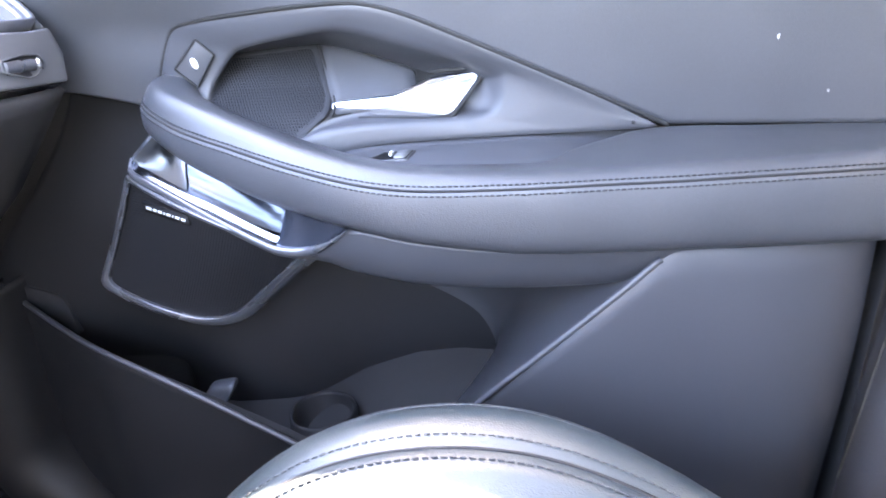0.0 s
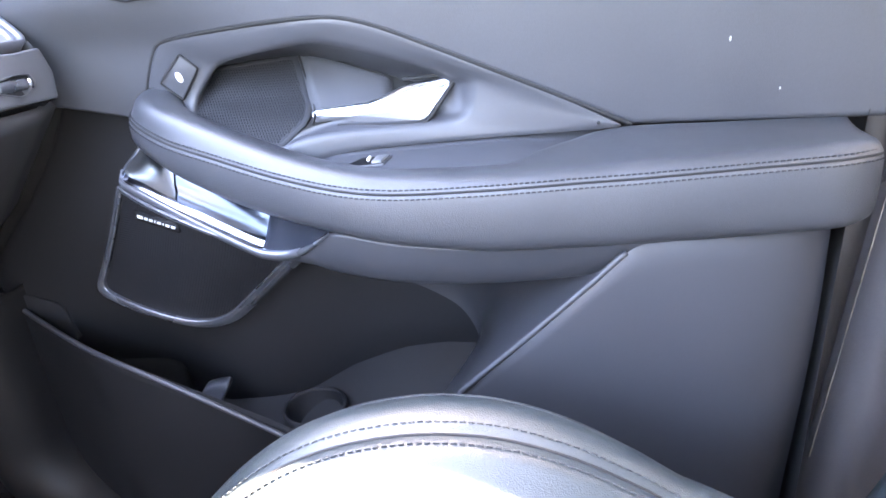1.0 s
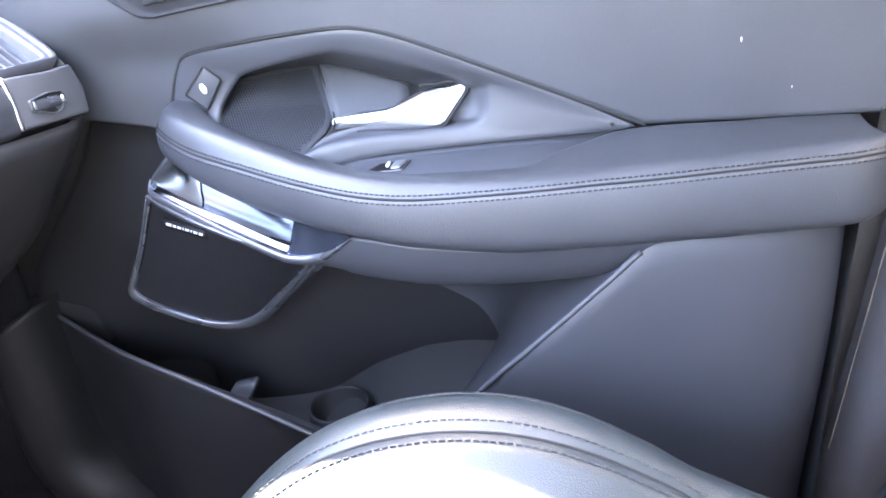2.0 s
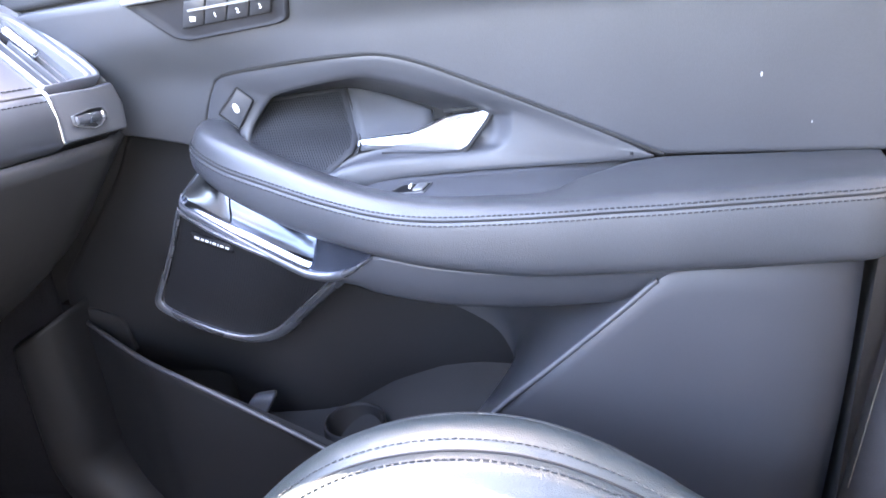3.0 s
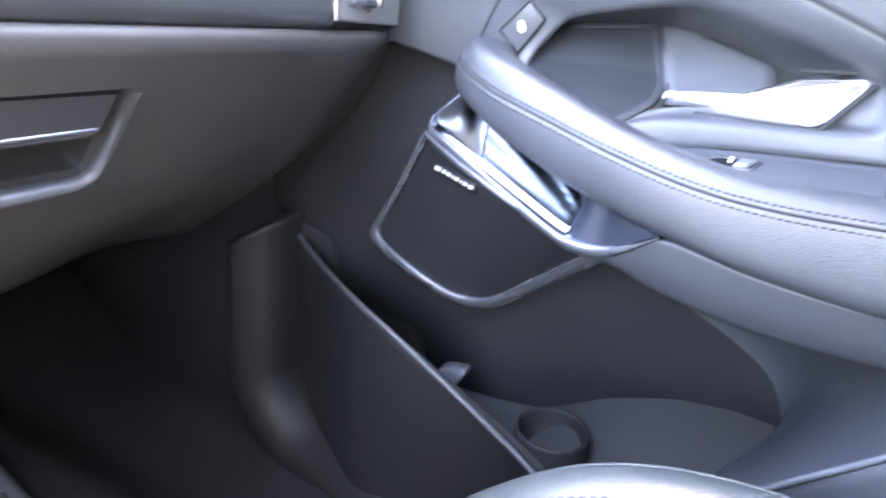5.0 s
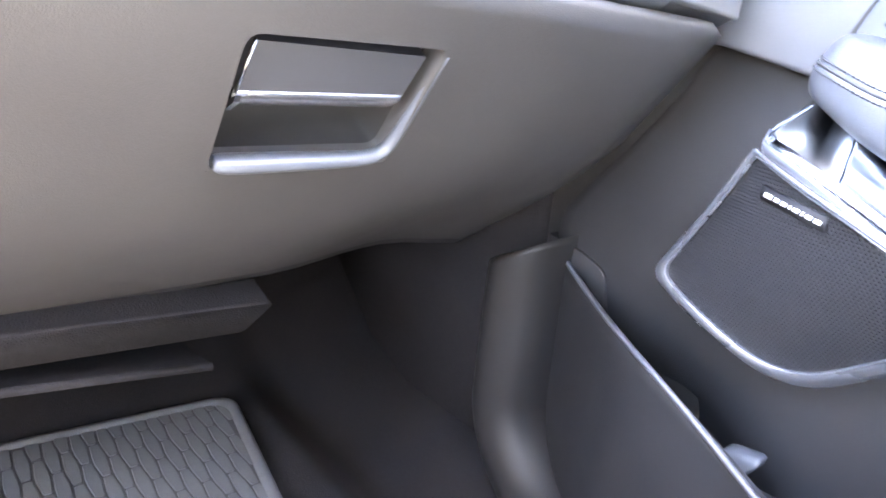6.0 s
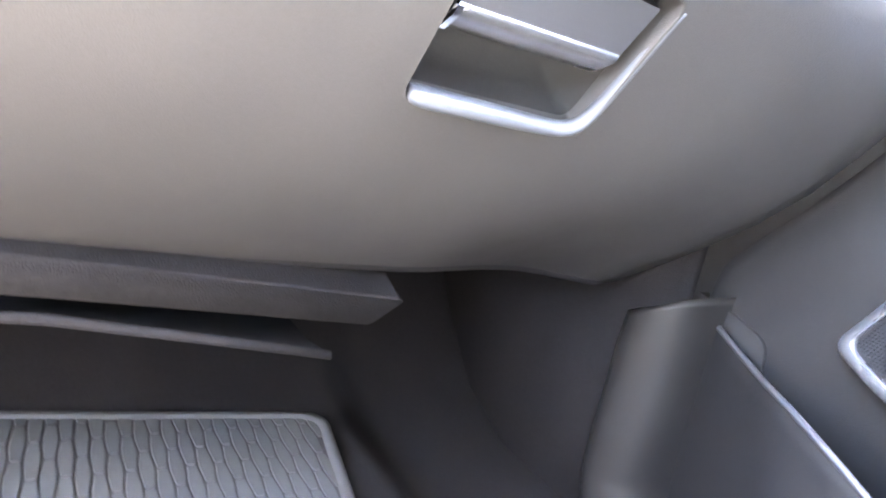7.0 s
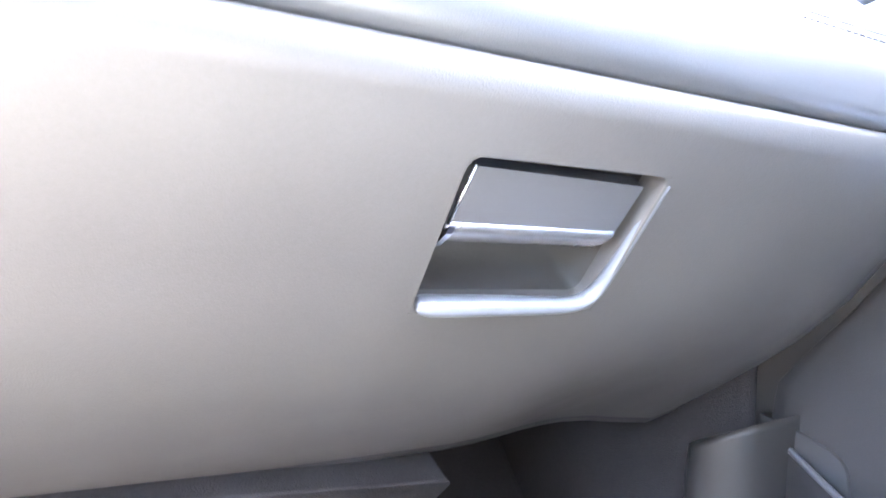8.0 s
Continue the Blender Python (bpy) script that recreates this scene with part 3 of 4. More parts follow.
# a paler tube paints the highlight along the frame's inner edge
bevel = on_speaker(0.96, -0.0020)
part("frame_highlight", tube(np.vstack([bevel, bevel[:1]]), 0.0009, 6), FRAME, speaker, "thin paler edge imitating the frame's inner highlight")
perforated_plate("speaker_mesh", on_speaker(0.95, 0)[:, ::2], lambda x, z: speaker_y(x, z) + 0.0025, 0.0031, 0.0009, 0.002, 0.0014, MESH, speaker, "black perforated speaker mesh")
back_ring = on_speaker(1.0, 0.0)
mid = back_ring.mean(0)
rings = []
for f in np.linspace(1.02, 0.02, 7):
    q = mid + (back_ring - mid) * f
    q[:, 1] = speaker_y(q[:, 0], q[:, 2]) + 0.0055
    rings.append(q)
part("speaker_backing", loft(rings, True, False, True), GAP, speaker)
a, b = np.array((-0.3130, 0.0, 0.6455)), np.array((-0.2660, 0.0, 0.6385))
a[1], b[1] = speaker_y(a[0], a[2]) + 0.002, speaker_y(b[0], b[2]) + 0.002
along = (b - a) / np.linalg.norm(b - a)
upv = np.array((0.12, -0.33, 0.93))
upv = upv - along * (upv @ along)
upv /= np.linalg.norm(upv)
outv = np.cross(along, upv)
outv *= -1 if outv[1] > 0 else 1


def slab(p0, p1, h, lift, thick, lean=0.0, bm=None):
    """A small raised bar on the speaker's face from p0 to p1."""
    q = [p0 - upv * h / 2 - along * lean, p1 - upv * h / 2 - along * lean, p1 + upv * h / 2 + along * lean, p0 + upv * h / 2 + along * lean]
    return loft([[v + outv * lift for v in q], [v + outv * (lift + thick) for v in q]], True, True, True, bm)


badge = part("badge_plate", slab(a - along * 0.004, b + along * 0.003, 0.0105, -0.001, 0.003), HOUSING, speaker, "small black badge plate")
for k, (s0, s1, h) in enumerate(((0.0, 0.14, 0.0036), (0.19, 0.27, 0.0029), (0.32, 0.41, 0.0029), (0.46, 0.485, 0.0029), (0.53, 0.63, 0.0029), (0.68, 0.705, 0.0029), (0.75, 0.85, 0.0029), (0.90, 1.0, 0.0029))):
    part("badge_bar", slab(a + (b - a) * s0, a + (b - a) * s1, h, 0.0015, 0.0010, 0.0008), WHITE, speaker, smooth=False)

# lower trim behind the pocket, with a slanting front edge above the pillar's foot
def trim_front(z):
    return np.interp(z, [0.500, 0.533, 0.553, 0.572, 0.607, 0.643, 0.677, 0.709, 0.76, 0.80], [-0.560, -0.549, -0.547, -0.544, -0.515, -0.485, -0.462, -0.441, -0.415, -0.400])


rows = []
for z in np.r_[0.25, np.linspace(0.33, 0.53, 7), 0.5416, 0.553, 0.5647, 0.572, 0.585, 0.5984, 0.607, 0.625, 0.643, 0.66, 0.677, 0.70, 0.72, 0.74, 0.80]:
    row = []
    for x in np.r_[np.linspace(trim_front(z), -0.36, 14), np.linspace(-0.335, 0.345, 25)]:
        y = min(0.695, 0.650 + 0.03 * smooth_step((0.45 - z) / 0.2) + 0.05 * smooth_step((0.50 - z) / 0.15) * smooth_step((-0.28 - x) / 0.12))
        y += 0.02 * smooth_step((z - 0.60) / 0.12) * smooth_step((-0.2 - x) / 0.2) - 0.02 * smooth_step((x + 0.05) / 0.3)
        row.append((x, y, min(z, panel_low(x) + 0.006 if x < -0.33 else 0.73)))
    row[0:0] = [(row[0][0] - 0.004, row[0][1] + 0.035, row[0][2]), (row[0][0] - 0.0035, row[0][1] + 0.005, row[0][2]), (row[0][0] - 0.0012, row[0][1] + 0.001, row[0][2])]
    rows.append(row)
part("lower_panel", loft(rows, False), LOWER, door)

# pocket with its lip
LIP = [(-0.575, 0.672, 0.525), (-0.528, 0.642, 0.516), (-0.450, 0.596, 0.503), (-0.390, 0.565, 0.494), (-0.310, 0.551, 0.462), (-0.200, 0.545, 0.400), (-0.130, 0.530, 0.366), (-0.085, 0.517, 0.392), (-0.002, 0.502, 0.482),
       (0.040, 0.5005, 0.520), (0.080, 0.500, 0.556), (0.115, 0.500, 0.588), (0.147, 0.5005, 0.6165), (0.175, 0.501, 0.6212), (0.21, 0.501, 0.6220), (0.265, 0.503, 0.6240), (0.320, 0.506, 0.6260)]
lip = spline(LIP, 6)
rings = []
for f in (0.0, 0.02, *np.linspace(0.06, 1.0, 16)):
    zz = lip[:, 2] + (0.245 - lip[:, 2]) * f
    back = (0.028 - 0.024 * smooth_step((-0.22 - lip[:, 0]) / 0.2)) * smooth_step((0.56 - zz) / 0.35) + (0.003 if f == 0 else 0.0)
    end = np.where(lip[:, 0] > 0.16, (lip[:, 0] - 0.16) / 0.16, 0)
    rings.append(np.stack([lip[:, 0] + end * (0.004 * f), lip[:, 1] + back + end ** 5 * 0.03, lip[:, 2] - 0.001 + (0.245 - lip[:, 2]) * f], 1))
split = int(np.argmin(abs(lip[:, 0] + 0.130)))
pocket = part("pocket_panel", loft([r[split:] for r in rings], False), RIM, door)
# same panel, darker here: the footwell's shade is put into the colour
part("pocket_front", loft([r[:split + 1] for r in rings], False), LOWER, pocket, "front of the pocket panel, shade put into its darker plastic")
part("pocket_back", loft([r + np.array((0.0, 0.007, -0.003)) for r in rings[:7]], False), LOWER, pocket)
last = int(np.argmin(abs(lip[:, 0] - 0.143)))
part("pocket_lip", tube(lip[:last + 1] + np.array((0, 0.0022, 0)), 0.0029, 8), RIM, pocket)
web = rounded([(-0.560, 0.540), (-0.514, 0.5315), (-0.478, 0.5190), (-0.473, 0.470), (-0.560, 0.470)], [0.002, 0.008, 0.014, 0.004, 0.004], 5)
part("pocket_web", loft([[(x, 0.660, z) for x, z in web], [(x, 0.6475, z) for x, z in web], *([(-0.516 + (x + 0.516) * f, 0.6475 - d, 0.505 + (z - 0.505) * f) for x, z in web] for f, d in ((0.985, 0.001), (0.96, 0.0014)))], True, False, True), LOWER, pocket, "small rounded web at the front of the pocket")
# inside of the pocket: its rear wall and its floor
near_edge = spline([(-0.060, 0.5130, 0.420), (-0.010, 0.5045, 0.474), (0.026, 0.5040, 0.505), (0.055, 0.503, 0.531), (0.080, 0.503, 0.552), (0.110, 0.503, 0.579), (0.140, 0.503, 0.606), (0.16, 0.503, 0.617)], 5)
far_edge = spline([(0.000, 0.648, 0.400), (0.006, 0.648, 0.436), (0.004, 0.648, 0.464), (-0.012, 0.648, 0.495), (-0.040, 0.6488, 0.516), (-0.078, 0.6490, 0.536), (-0.115, 0.6490, 0.553), (-0.14, 0.6490, 0.565)], 5)
eased = lambda f: np.array((f, 1 - (1 - f) ** 2.2, f))  # noqa: E731
rings = [near_edge * (1 - eased(f)) + far_edge * eased(f) + np.array((0.004, 0.004 * (1 - f), -0.002)) for f in np.linspace(0, 1, 15)]
part("pocket_rear", loft(rings, False), POCKET, pocket)
bed_z = lambda x: np.interp(x, [-0.46, -0.30, -0.24, -0.20, -0.13, -0.08, -0.03, 0.03], [0.41, 0.376, 0.380, 0.388, 0.428, 0.446, 0.452, 0.452])  # noqa: E731
bed_front = lambda x: np.interp(x, lip[:, 0], lip[:, 1]) + 0.03 + 0.05 * smooth_step((-0.20 - x) / 0.2)  # noqa: E731
part("pocket_floor", loft([[(x, bed_front(x) + (0.652 - bed_front(x)) * f, 0.345 + (bed_z(x) - 0.345) * f ** 1.6) for x in np.linspace(-0.46, 0.06, 24)] for f in np.linspace(0, 1, 8)], False), LOWER, pocket)
peg = rounded([(-0.017, -0.008), (0.017, -0.010), (0.017, 0.010), (-0.017, 0.010)], 0.005, 3)
part("pocket_peg", loft([[(cx + x * f, cy + y * f, cz + lift * x) for x, y in peg] for cx, cy, cz, f, lift in ((-0.330, 0.602, 0.370, 1.0, 0), (-0.296, 0.612, 0.422, 0.95, 0.12), (-0.294, 0.613, 0.4265, 0.88, 0.12), (-0.293, 0.6135, 0.4285, 0.7, 0.12))], True, False, True), RIM, pocket)
ang = np.linspace(0, 2 * math.pi, 28, False)
circ = lambda r, z: [(-0.181 + r * math.cos(a), 0.603 + r * math.sin(a), z) for a in ang]  # noqa: E731
part("bottle_ring", loft([circ(0.040, 0.335), circ(0.037, 0.396), circ(0.0362, 0.400), circ(0.0340, 0.400), circ(0.0328, 0.396), circ(0.032, 0.352), circ(0.02, 0.350)], True, False, True), LOWER, pocket)
part("door_edge", loft([[(0.322, 0.53, 0.25), (0.345, 0.60, 0.25), (0.362, 0.70, 0.25)], [(0.320, 0.515, 0.62), (0.342, 0.57, 0.62), (0.354, 0.70, 0.62)], [(0.348, 0.560, 0.70), (0.362, 0.585, 0.70), (0.366, 0.70, 0.70)], [(0.364, 0.545, 0.89), (0.369, 0.58, 0.89), (0.372, 0.70, 0.89)], [(0.364, 0.56, 0.95), (0.369, 0.60, 0.95), (0.372, 0.70, 0.95)]], False), GAP, door)

# memory switches
mem = thing("memory_switch_panel", (-0.26, 0.588, 0.838), "black seat memory switch panel with four keys and a silver bar", "switch panel")
MP = rounded([(-0.3400, 0.8785), (-0.1650, 0.8885), (-0.1600, 0.8830), (-0.1735, 0.8500), (-0.1840, 0.8465), (-0.2800, 0.8385), (-0.2950, 0.8415)], 0.0035, 3)
at_panel = lambda pts, dy: np.array([(x, panel_y(x, z) + dy, z) for x, z in pts])  # noqa: E731
MP = np.vstack([MP[k] + (MP[(k + 1) % len(MP)] - MP[k]) * f for k in range(len(MP)) for f in ((0, 0.25, 0.5, 0.75) if np.linalg.norm(MP[(k + 1) % len(MP)] - MP[k]) > 0.01 else (0,))])
mp_mid = MP.mean(0)
M3 = lambda f, dy: at_panel(mp_mid + (MP - mp_mid) * f, dy)  # noqa: E731
part("housing", loft([M3(1.02, 0.006), M3(1.015, -0.0010), M3(1.0, -0.0034), M3(0.97, -0.0040), M3(0.945, -0.0030), M3(0.925, -0.0012), *(M3(f, -0.0010) for f in (0.8, 0.6, 0.4, 0.2, 0.05))], True, False, True), HOUSING, mem)
part("trim_bar", tube([(x, panel_y(x, z) - 0.0048, z) for x, z in spline([(-0.3350, 0.8762), (-0.25, 0.8804), (-0.1690, 0.8844)], 6)], 0.0029), SILVER, mem, "slim silver edge")


def key_at(u, v):
    """Across the key field from its front foot."""
    x = -0.2825 + u * 0.0955 + v * 0.0105
    z = 0.8490 + u * 0.0072 + v * 0.0240 - 0.0020 * u * v
    return x, z


for k in range(4):
    q = [key_at(u, v) for u, v in ((k / 4 + 0.008, 0.02), (k / 4 + 0.242, 0.02), (k / 4 + 0.242, 0.98), (k / 4 + 0.008, 0.98))]
    K = at_panel(rounded(q, 0.001, 2), -0.0018)
    key = part("memory_key", loft([shift(K, 0.003), shift(K, -0.0016), shift(shrink(K, 0.95), -0.0022)], True, False, True), KEYTOP, mem, "satin black key")
    cx, cz = key_at(k / 4 + 0.125, 0.30)
    if k == 0:
        mk = at_panel([(cx - 0.0035, cz - 0.0022), (cx + 0.002, cz - 0.0025), (cx + 0.0035, cz + 0.0015), (cx - 0.002, cz + 0.0022)], -0.0043)
        part("symbol", loft([mk, shift(mk, -0.0006)], True, False, True), WHITE, key, "white seat symbol")
    else:
        txt = bpy.data.curves.new("numeral", "FONT")
        txt.body, txt.size, txt.extrude, txt.align_x, txt.align_y = str(k), 0.0060, 0.0002, "CENTER", "CENTER"
        txt.materials.append(WHITE)
        t_ob = new("numeral", txt)
        t_ob.parent = key
        t_ob.matrix_basis = pose(cx, panel_y(cx, cz) - 0.0047, cz, 105, -5, -6)
    s0, s1 = key_at(k / 4 + (0.06 if k == 0 else 0.0), 0.62), key_at(k / 4 + (0.20 if k == 3 else 0.245), 0.62)
    bar = at_panel([(s0[0], s0[1] - 0.0011), (s1[0], s1[1] - 0.0011), (s1[0], s1[1] + 0.0011), (s0[0], s0[1] + 0.0011)], -0.0037)
    part("key_bar", loft([bar, shift(bar, -0.0016)], True, False, True), SILVER, key, smooth=False)

# ---- the dashboard ----
dash = thing("dashboard", (-0.6, 0, 0.45), "black and grey dashboard with glovebox, side air vent and stitched pad", "dashboard")
Y0, Y1 = -0.85, 0.482


def gx(z):
    """The sloping glovebox face."""
    return -0.404 + 0.77 * (z - 0.693)


ys = np.r_[np.linspace(Y0, 0.0, 8), np.linspace(0.04, 0.482, 16)]
# stitched pad above the fold
prof = spline([(-0.376, 0.7545), (-0.366, 0.7575), (-0.3595, 0.7625), (-0.3560, 0.770), (-0.3545, 0.780), (-0.3550, 0.789), (-0.3580, 0.799), (-0.3625, 0.8060), (-0.3730, 0.8140), (-0.400, 0.8365), (-0.430, 0.8620), (-0.458, 0.885), (-0.475, 0.893), (-0.56, 0.898)], 4)
wider = lambda x, y: y + max(0.0, y - 0.30) / 0.182 * 0.0245 * min(1.0, max(0.0, (-0.366 - x) / 0.095))  # noqa: E731
part("pad", loft([[(x, wider(x, y), z) for y in ys] for x, z in prof], False), PADSKIN, dash, "stitched leather dash pad")
part("pad_seam", tube([(-0.3628, y, 0.8062) for y in ys[8:]], 0.0011, 6), GAP, dash)
part("pad_thread", stitches([(-0.3700, y, 0.8122) for y in ys[8:]], 0.0058, 0.004, 0.0006, stitches([(-0.3585, y, 0.8006) for y in ys[8:]], 0.0058, 0.004, 0.0006)), THREAD, dash)["kind"] = "stuff"
yt = np.linspace(Y0, 0.56, 12)
part("dash_top", loft([[(x, y, z) for y in yt] for x, z in spline([(-0.462, 0.876), (-0.470, 0.898), (-0.490, 0.912), (-0.53, 0.922), (-0.7, 0.93), (-1.02, 0.925), (-1.235, 0.92)], 4)], False), SOFT, dash)
# unseen slab added to keep sun out between dash and door
part("side_sun_stop", box(-1.23, -0.485, 0.545, 0.705, 0.895, 0.905), SOFT, dash)
# end piece with air vent and thumbwheel
e_in = np.array((0.64, 0.09, 0.765))
f_in = np.array((0.988, 0.119, 0.098))
END = [(-0.358, 0.4835, 0.763), (-0.3675, 0.588, 0.760), (-0.3720, 0.5955, 0.786), (-0.3790, 0.593, 0.8105), (-0.4214, 0.6015, 0.8436), (-0.4527, 0.6020, 0.869), (-0.4640, 0.590, 0.8800), (-0.4680, 0.5555, 0.887), (-0.461, 0.507, 0.8873), (-0.3665, 0.4845, 0.8085), (-0.3605, 0.4830, 0.8045)]
E = rounded(END, 0.004, 3)
end = part("end_piece", loft([E - np.array((0.06, 0, 0.03)), E - f_in * 0.006, E - f_in * 0.003]), GREYP, dash, "grey plastic dash end")
FACE = rounded([(-0.3560, 0.4800, 0.7640), (-0.3680, 0.588, 0.7610), (-0.3715, 0.5955, 0.785), (-0.3735, 0.588, 0.8065), (-0.3705, 0.555, 0.8045), (-0.3600, 0.4815, 0.8055)], 0.003, 3)
fm = FACE.mean(0)
part("end_face", loft([FACE - f_in * 0.012, FACE, fm + (FACE - fm) * 0.97 + f_in * 0.0012, fm + (FACE - fm) * 0.9 + f_in * 0.0014], True, False, True), GREYP, end)
part("edge_strip", tube(spline([(-0.3665, 0.4800, 0.8095), (-0.3600, 0.4798, 0.8055), (-0.3570, 0.4795, 0.796), (-0.3550, 0.4793, 0.780), (-0.3548, 0.4790, 0.7640)], 5), 0.0019), CHROME, end, "slim silver strip")
VO = rounded([(-0.3655, 0.4850, 0.8092), (-0.3810, 0.5890, 0.8110), (-0.4000, 0.5965, 0.8265), (-0.4300, 0.6020, 0.8500), (-0.4715, 0.6030, 0.8850), (-0.4610, 0.5080, 0.8862), (-0.4390, 0.5032, 0.8672)], [0.002, 0.014, 0.010, 0.014, 0.026, 0.004, 0.004], 5)
VI = rounded([(-0.3675, 0.4865, 0.8108), (-0.3845, 0.5720, 0.8155), (-0.4000, 0.5760, 0.8280), (-0.4280, 0.5790, 0.8510), (-0.4560, 0.5800, 0.8735), (-0.4580, 0.5095, 0.8830), (-0.4380, 0.5045, 0.8665)], [0.002, 0.009, 0.006, 0.010, 0.020, 0.003, 0.003], 5)
mixed = lambda f, d: VO * (1 - f) + VI * f + e_in * d  # noqa: E731
vent = part("air_vent", loft([mixed(0, -0.010), mixed(0, 0.001), mixed(0.10, 0.0035), mixed(0.34, 0.0040), mixed(0.46, 0.0025), mixed(0.52, -0.0005), mixed(0.58, 0.001), mixed(0.92, 0.001), mixed(1.0, -0.001), mixed(1.02, -0.03)]), VENTRIM, dash, "satin metal vent surround")
part("vent_hollow", loft([mixed(0.99, -0.022), VI.mean(0) + (VI - VI.mean(0)) * 0.4 - e_in * 0.024], True, False, True), GAP, vent)
part("vent_cheek", loft([[np.array(p) - e_in * d for p in ((-0.3805, 0.5520, 0.8145), (-0.3840, 0.5735, 0.8155), (-0.4280, 0.5800, 0.8510), (-0.4560, 0.5830, 0.8735), (-0.4565, 0.5700, 0.8765))] for d in (0.016, 0.0015)], True, False, True), VENTRIM, vent, smooth=False)
for k in range(4):
    f = (k + 0.35) / 4
    p0 = np.array((-0.4545, 0.5130 + 0.056 * f, 0.8805 - 0.004 * f)) - e_in * 0.003
    p1 = np.array((-0.3680 - 0.013 * f, 0.4915 + 0.058 * f, 0.8112 + 0.0035 * f)) - e_in * 0.003
    side = np.array((0.0, 0.0015, 0.0))
    q = lambda p, w: [p - side * w, p + side * w, p + side * w - e_in * 0.016, p - side * w - e_in * 0.016]  # noqa: E731
    part("vane", loft([q(p0, 1), q(p1, 1)], True, True, True), GREYP, vent, smooth=False)
kp = np.array((-0.4195, 0.5405, 0.8495))
kd = np.array((0.075, -0.012, -0.062)) / 0.098
part("vent_knob", loft([[kp + kd * t + np.array((0, s, 0)) + e_in * h for s, h in ((-0.0045, -0.014), (-0.0045, 0.002), (-0.002, 0.0045), (0.002, 0.0045), (0.0045, 0.002), (0.0045, -0.014))] for t in (-0.018, -0.0165, 0.0165, 0.018)], True, True, True), CHROME, vent, "silver vent slider")
WR = rounded([(-0.3590, 0.4985, 0.7850), (-0.3590, 0.4990, 0.7760), (-0.3620, 0.5300, 0.7690), (-0.3645, 0.5440, 0.7700), (-0.3665, 0.5590, 0.7790), (-0.3660, 0.5530, 0.7870), (-0.3630, 0.5300, 0.7880)], 0.002, 3) + f_in * 0.0012
wm = WR.mean(0)
wheel_slot = part("wheel_slot", loft([WR, WR + f_in * 0.0016, wm + (WR - wm) * 0.90 + f_in * 0.0016, wm + (WR - wm) * 0.84 - f_in * 0.002], True, False, True), GREYP, end)
part("slot_hollow", loft([wm + (WR - wm) * 0.86 + f_in * 0.0004, wm + (WR - wm) * 0.5 + f_in * 0.0002], True, False, True), GAP, wheel_slot)
part("thumbwheel", loft([[(-0.3605 - 0.115 * (y - 0.50) + 0.0042 * math.cos(a) + 0.001, y, 0.7792 + 0.0055 * math.sin(a)) for a in np.linspace(0, 2 * math.pi, 16, False)] for y in (0.5045, 0.506, 0.543, 0.5445)], True, True, True), FRAME, wheel_slot)
part("wheel_cap", box(-0.3670, -0.3625, 0.5490, 0.5545, 0.7740, 0.7835, 0.001), CHROME, wheel_slot)

# glovebox face with the hole for its latch
def low_edge(y):
    return np.interp(y, [-0.9, 0.0, 0.20, 0.30, 0.40, 0.55, 0.60], [0.515, 0.527, 0.532, 0.535, 0.537, 0.530, 0.533])


H0, H1, HB, HT = 0.2225, 0.3285, 0.6560, 0.7230
gy = np.unique(np.r_[np.linspace(-0.86, 0.1, 8), np.linspace(0.1, H0, 4), np.linspace(H0, H1, 5), np.linspace(H1, 0.612, 11)])
gz = [0.0, 0.12, 0.25, 0.45, 0.7, 1.0]


def lid_curl(y, z):
    return 0.068 * np.clip((0.655 - z) / 0.125, 0, 1) ** 1.5 + 0.03 * smooth_step((y - 0.52) / 0.09) ** 2 + 0.035 * smooth_step((0.64 - z) / 0.10) * smooth_step((y - 0.32) / 0.16) * (1 - smooth_step((y - 0.48) / 0.10))


def glove_point(y, r):
    """Row r of the face: below, beside and above the latch."""
    z = low_edge(y) + (HB - low_edge(y)) * gz[r] if r < 6 else [HT, 0.74, 0.751, 0.757][r - 6]
    out = lid_curl(y, z)
    return gx(z) - out + (-0.010 if r == 9 else 0), y, z


bm = bmesh.new()
grid = [[bm.verts.new(glove_point(y, r)) for y in gy] for r in range(10)]
for r in range(9):
    for c in range(len(gy) - 1):
        if not (r == 5 and H0 - 1e-6 <= gy[c] < H1 - 1e-6):
            bm.faces.new((grid[r][c], grid[r][c + 1], grid[r + 1][c + 1], grid[r + 1][c]))
glove = part("glovebox_lid", bm, DASH, dash, "dark grey glovebox lid")
inward = np.array((-0.79, 0.0, 0.61))
HO = rounded([(H0, HT), (H1, HT), (H1, HB), (H0, HB)], 0.007, 4)
H3 = np.array([(gx(z), y, z) for y, z in HO])
hc = H3.mean(0)
H3s = np.array([(gx(z), y, z) for y, z in rounded([(H0, HT), (H1, HT), (H1, HB), (H0, HB)], 0.0004, 4)])
scaled = lambda f, d: hc + (H3 - hc) * f + inward * d  # noqa: E731
part("latch_rim", loft([hc + (H3s - hc) * 1.01 + inward * 0.0006, scaled(1.0, -0.0006), scaled(0.99, 0.0008), scaled(0.975, 0.004), scaled(0.965, 0.020)]), DASH, glove)
# black sheet that puts the recess's shade into its colour
part("latch_recess_shade", loft([scaled(0.98, 0.012), scaled(0.9, 0.030), scaled(0.4, 0.034)], True, False, True), GAP, glove)
